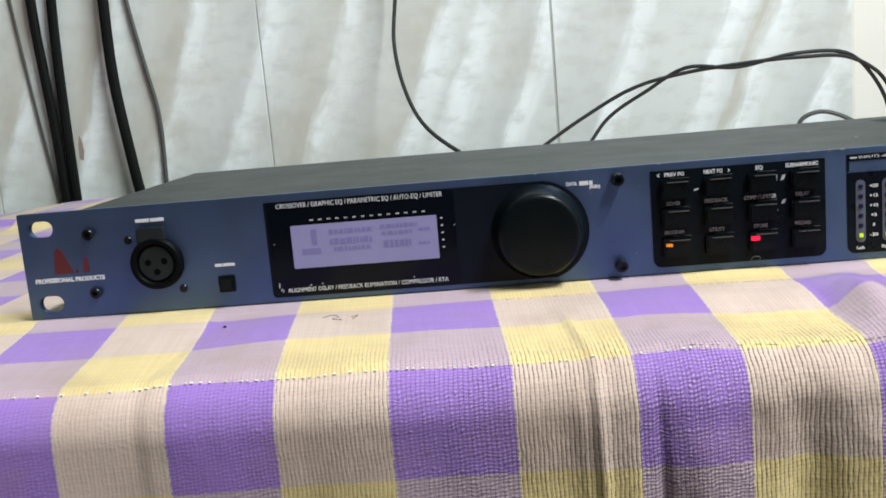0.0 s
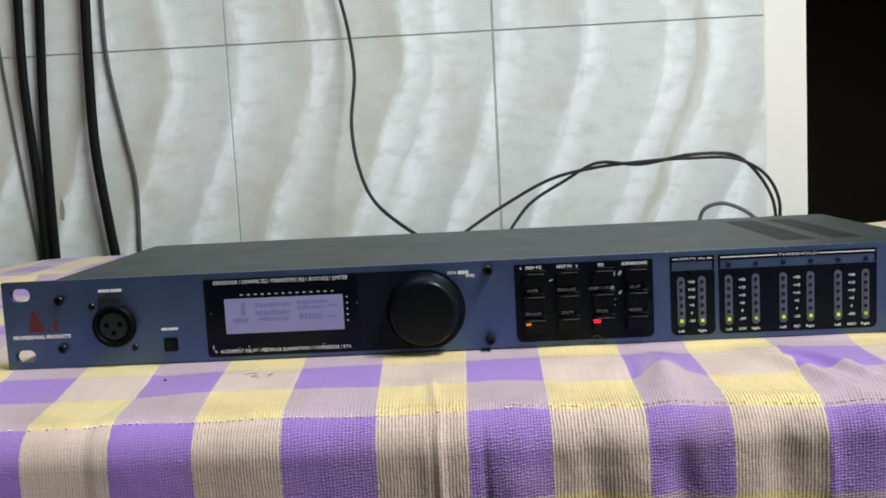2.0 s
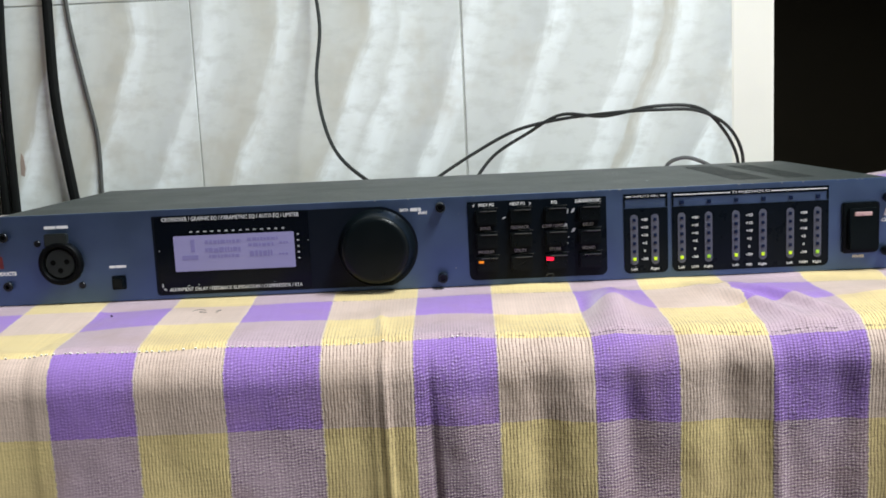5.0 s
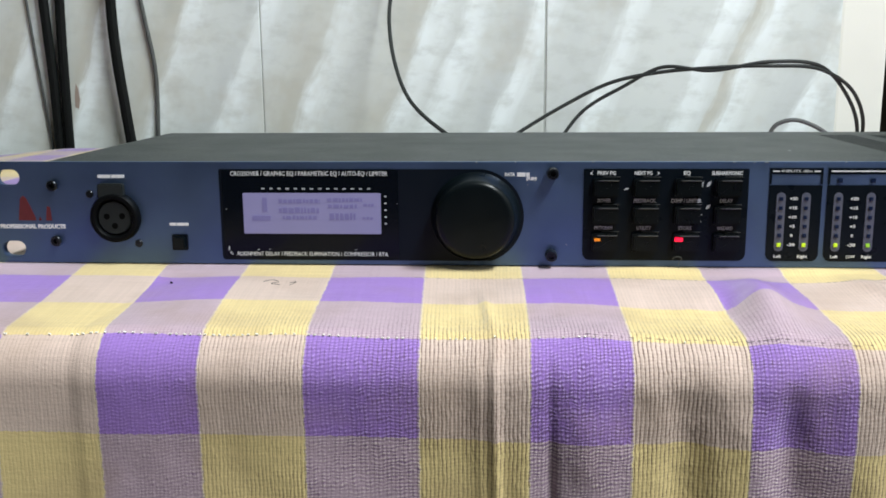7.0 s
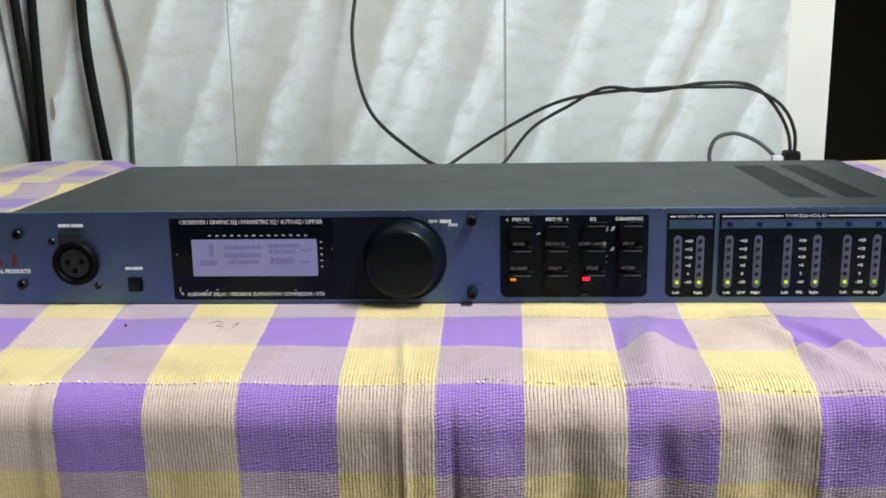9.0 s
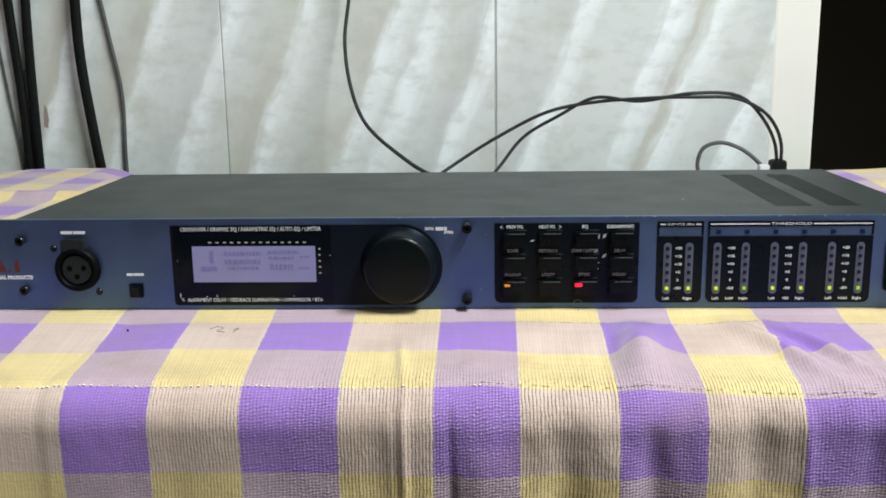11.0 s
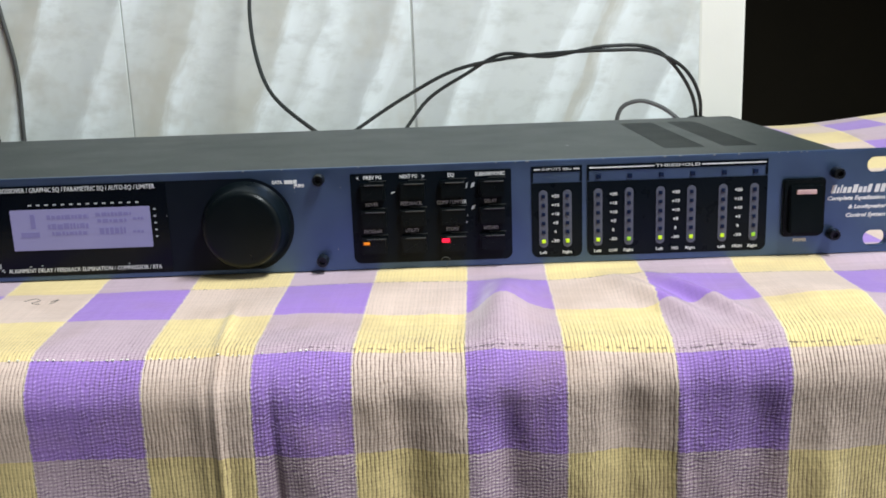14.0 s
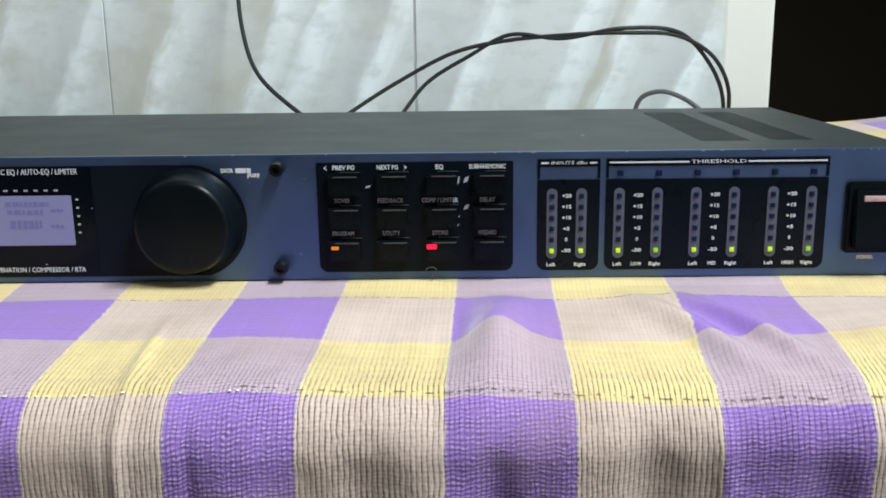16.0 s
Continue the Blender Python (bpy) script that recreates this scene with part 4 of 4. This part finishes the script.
def meter(x0, x1, channels, lit, name, label):
    m = part(name, plate(outline(x0, x1, 0.0032, 0.0348, (0.0030, 0.0030, 0.0003, 0.0003), 6), -0.0003, 0.0), BLACK_PRINT, rack, label)
    part("header", plate(((x0, 0.0352), (x0, 0.0418), (x1, 0.0418), (x1, 0.0352), (x1 - 0.0009, 0.0352), (x1 - 0.0009, 0.0392), (x0 + 0.0009, 0.0392), (x0 + 0.0009, 0.0352)), -0.0003, 0.0), BLACK_PRINT, m)
    for cx, on in zip(channels, lit):
        ch = part("led_strip", plate(outline(cx - 0.0018, cx + 0.0018, 0.0074, 0.0318, (0.00175,) * 4, 6), -0.0005, -0.0003), CHANNEL, m, "grey strip of six square lamps")
        for k, z in enumerate(LED_Z):
            mt = (LED_GREEN if on == 1 else LED_DIM) if k == 5 and on else LED_OFF
            part("led", box(cx - 0.0008, cx + 0.0008, -0.0010, -0.0005, z - 0.0008, z + 0.0008, 0.0002), mt, ch, "lit green lamp" if k == 5 and on else "")
    return m


m1 = meter(0.3290, 0.3502, (0.3340, 0.3440), (1, 1), "input_meter", "black input level meter with two strips of lamps")
m2 = meter(0.3522, 0.4272, (0.3568, 0.3697, 0.3828, 0.3957, 0.4088, 0.4218), (1, 2, 1, 1, 1, 2), "threshold_meter", "black threshold meter with six strips of lamps")
for cx, m in ((0.3390, m1), (0.3632, m2), (0.3892, m2), (0.4152, m2)):
    for z, word in zip(LED_Z, MARKS):
        lettering("number", word, cx, z, 0.0012, WHITE_INK, m, y=-0.00042, width={3: 0.0032, 2: 0.0022, 1: 0.0009}[len(word)], bold=0.00005)
for cx, word, m, w in ((0.3338, "Left", m1, 0.0030), (0.3438, "Right", m1, 0.0040), (0.3566, "Left", m2, 0.0030), (0.3632, "LOW", m2, 0.0036), (0.3695, "Right", m2, 0.0040), (0.3826, "Left", m2, 0.0030), (0.3892, "MID", m2, 0.0028),
                       (0.3955, "Right", m2, 0.0040), (0.4086, "Left", m2, 0.0030), (0.4152, "HIGH", m2, 0.0040), (0.4216, "Right", m2, 0.0040)):
    lettering("wording", word, cx, 0.0052, 0.0012, WHITE_INK, m, y=-0.00042, width=w, bold=0.00004)
lettering("heading", "INPUTS dBu", 0.3396, 0.0405, 0.0010, WHITE_INK, m1, y=-0.00042, width=0.0120)
for a, b2, z, m in ((0.3302, 0.3328, 0.0405, m1), (0.3466, 0.3490, 0.0405, m1), (0.3532, 0.3800, 0.0405, m2), (0.3998, 0.4262, 0.0405, m2)):
    bars("rule", a, b2, z, 0.0005, WHITE_INK, m, y=-0.00042)
lettering("heading", "THRESHOLD", 0.3899, 0.0405, 0.0012, WHITE_INK, m2, y=-0.00042, width=0.0185)
for i in range(6):
    cx = 0.3570 + 0.01302 * i
    part("clip_lamp", box(cx - 0.0010, cx + 0.0010, -0.0006, 0.0, 0.0357, 0.0377, 0.0002), LED_OFF, m2, "small unlit square lamp")

# power switch
sw = part("power_switch", plate(outline(0.4334, 0.4510, 0.0086, 0.0332, (0.0014, 0.003, 0.0014, 0.0014), 5), -0.0018, 0.0, bevel=0.0006), RUBBER, rack, "black rocker power switch, switched on")
bm = bmesh.new()
vs = [bm.verts.new(p) for p in ((0.4356, -0.0018, 0.0106), (0.4494, -0.0018, 0.0106), (0.4494, -0.0018, 0.0308), (0.4356, -0.0018, 0.0308), (0.4356, -0.0048, 0.0106), (0.4494, -0.0048, 0.0106), (0.4494, -0.0030, 0.0308), (0.4356, -0.0030, 0.0308))]
for f in ((0, 1, 2, 3), (4, 5, 6, 7), (0, 1, 5, 4), (1, 2, 6, 5), (2, 3, 7, 6), (3, 0, 4, 7)):
    bm.faces.new([vs[i] for i in f])
bmesh.ops.bevel(bm, geom=list(bm.edges), offset=0.0005, segments=2, affect="EDGES")
rocker = part("rocker", bm, RUBBER, sw)
part("lens", box(0.4384, 0.4466, -0.0038, -0.0028, 0.0268, 0.0287, 0.0003), NEON, rocker, "pale pink lamp lens")
lettering("wording", "POWER", 0.4416, 0.0068, 0.0012, WHITE_INK, rack, width=0.0058, bold=0.00014)
bm = bmesh.new()
for a, wide, tall in ((0.4535, 0.0019, 0.0034), (0.4560, 0.0008, 0.0024), (0.4573, 0.0006, 0.0034), (0.4584, 0.0014, 0.0024), (0.4603, 0.0015, 0.0024), (0.4624, 0.0019, 0.0034), (0.4648, 0.0015, 0.0024), (0.4668, 0.0013, 0.0024), (0.4686, 0.0015, 0.0034), (0.4716, 0.0018, 0.0034), (0.4740, 0.0018, 0.0034)):
    plate(((a, 0.0262), (a + wide, 0.0262), (a + wide + tall * 0.25, 0.0262 + tall), (a + tall * 0.25, 0.0262 + tall)), -0.0002, 0.0001, bm=bm)
part("model_badge", bm, WHITE_INK, rack, "white slanted model badge", smooth=False)
for word, cx, z, w in (("Complete Equalization", 0.4642, 0.0240, 0.0240), ("& Loudspeaker", 0.4690, 0.0203, 0.0160), ("Control System", 0.4685, 0.0167, 0.0165)):
    lettering("wording", word, cx, z, 0.0016, WHITE_INK, rack, width=w, bold=0.00008, shear=0.25)

# chipped paint along the top edge
rng = random.Random(9)
bm = bmesh.new()
for i in range(15):
    cx, w = rng.uniform(0.18, 0.47), rng.uniform(0.0003, 0.0016)
    box(cx, cx + w, -0.00008, 0.0004, H - rng.uniform(0.0002, 0.0005), H + 0.00006, bm=bm)
for i in range(14):
    cx, cz, w = rng.uniform(0.185, 0.25), rng.uniform(0.008, 0.036), rng.uniform(0.0002, 0.0005)
    if (cx - KX) ** 2 + (cz - KZ) ** 2 > 0.0185 ** 2:
        box(cx, cx + w, -0.00008, 0.0002, cz, cz + w, bm=bm)
tagged(part("paint_chips", bm, CHROME, rack, "tiny bright chips in the paint", smooth=False), kind="stuff")
for cx in (0.06, 0.42):
    for cy in (0.03, 0.13):
        part("foot", box(cx - 0.006, cx + 0.006, cy - 0.006, cy + 0.006, 0.0001, 0.0012), RUBBER, rack)


# ---- cables ----
def cable(name, pts, r, material, label, n=10):
    return tagged(part(name, tube(pts, r, n), material), label, "cable")


CY = WALL_Y - 0.004
cable("hanging_cable", ((-0.285, CY - 0.008, 1.2), (-0.270, CY - 0.008, 0.50), (-0.265, CY - 0.008, 0.31), (-0.268, CY - 0.008, 0.20), (-0.262, CY - 0.008, 0.05), (-0.262, CY - 0.008, -0.10), (-0.27, CY - 0.008, -0.74)), 0.0052, CABLE, "thick black cable hanging down the tiled wall")
cable("hanging_cable", ((-0.255, CY - 0.008, 1.2), (-0.238, CY - 0.008, 0.50), (-0.240, CY - 0.008, 0.31), (-0.248, CY - 0.009, 0.16), (-0.250, CY - 0.009, 0.02), (-0.250, CY - 0.008, -0.10), (-0.25, CY - 0.008, -0.74)), 0.0052, CABLE, "thick black cable hanging down the tiled wall")
cable("hanging_cable", ((-0.195, CY - 0.009, 1.2), (-0.186, CY - 0.010, 0.50), (-0.187, CY - 0.011, 0.31), (-0.190, CY - 0.014, 0.20), (-0.190, CY - 0.016, 0.12), (-0.182, CY - 0.016, 0.03), (-0.172, CY - 0.014, -0.06), (-0.16, CY - 0.012, -0.74)), 0.0056, CABLE, "thick black cable hanging down the tiled wall")
cable("thin_cable", ((-0.180, CY - 0.004, 1.2), (-0.172, CY - 0.004, 0.31), (-0.172, CY - 0.004, 0.215), (-0.160, CY - 0.004, 0.13), (-0.152, CY - 0.004, 0.08), (-0.153, CY - 0.004, 0.0), (-0.15, CY - 0.004, -0.74)), 0.0022, GREY_CABLE, "thin grey cable hanging down the tiled wall")
cable("thin_cable", ((-0.31, CY - 0.003, 1.2), (-0.298, CY - 0.003, 0.28), (-0.2885, CY - 0.003, 0.16), (-0.281, CY - 0.003, 0.08), (-0.2725, CY - 0.003, 0.0), (-0.268, CY - 0.003, -0.12), (-0.27, CY - 0.003, -0.74)), 0.0014, GREY_CABLE, "thin grey cable beside the thick black ones")
cable("thin_black_cable", ((0.06, CY - 0.010, 1.2), (0.080, CY - 0.02, 0.50), (0.0899, 0.615, 0.2972), (0.1041, 0.61, 0.2299), (0.1103, 0.593, 0.1822), (0.1064, 0.572, 0.1249), (0.1146, 0.542, 0.0823), (0.1335, 0.505, 0.0459), (0.1729, 0.47, 0.0157), (0.2075, 0.42, 0.004), (0.2393, 0.38, 0.004)), 0.0019, LEAD, "thin black cable drooping from the wall to the table")
for k, (dx, dz, end) in enumerate(((0.0, 0.0, 0.196), (0.006, -0.004, 0.244))):
    cable("signal_cable", ((end, 0.33, 0.006), (end + 0.022 - 0.006 * k, 0.345, 0.020), (0.262 + 0.020 * k, 0.352, 0.047 - 0.001 * k), (0.305 + dx, 0.347, 0.068 + dz), (0.338, 0.342, 0.0755 + (0.0025 if k else -0.001)), (0.372, 0.333, 0.0765 + (-0.001 if k else 0.001)), (0.414, 0.325, 0.0808 + (0.001 if k else -0.002)),
                           (0.453, 0.333, 0.0765 + (0.001 if k else -0.001)), (0.479 - 0.006 * k, 0.343, 0.060), (0.4915 - 0.005 * k, 0.352, 0.038), (0.4935 - 0.003 * k, 0.357, 0.022)), 0.0014, LEAD, "thin black signal cable arching behind the rack unit")
plug = tagged(empty("cable_plug", 0.4915, 0.358, 0.001), "small black plug lying on the checked cloth", "plug")
part("body", box(0.485, 0.498, 0.352, 0.366, 0.0006, 0.0250, 0.003), CABLE, plug)
part("sleeve", box(0.476, 0.485, 0.355, 0.363, 0.012, 0.021, 0.002), WHITE_INK, plug, "pale plug sleeve")
cable("small_cable_loop", ((0.439, 0.407, 0.003), (0.4370, 0.407, 0.018), (0.4415, 0.407, 0.0295), (0.455, 0.405, 0.0345), (0.470, 0.402, 0.0305), (0.486, 0.395, 0.0185), (0.497, 0.39, 0.0035)), 0.0018, GREY_CABLE, "small loop of thin grey cable on the table")


# ---- lint on the cloth ----
def lint(pts, r, material, label):
    at = [on_cloth(px, -0.102 - py)[0] + Vector((0, 0, r)) for px, py in pts]
    return tagged(part("lint", tube(at, r, 6), material), label, "lint")


lint(((0.126, -0.031), (0.129, -0.027), (0.132, -0.029), (0.130, -0.033), (0.134, -0.034)), 0.00010, GREY_CABLE, "curled grey thread lying on the checked cloth")
lint(((0.1365, -0.030), (0.1380, -0.0275), (0.1372, -0.034)), 0.00010, GREY_CABLE, "short grey thread lying on the checked cloth")
lint(((0.088, -0.029), (0.0895, -0.030)), 0.00038, CABLE, "dark speck lying on the checked cloth")
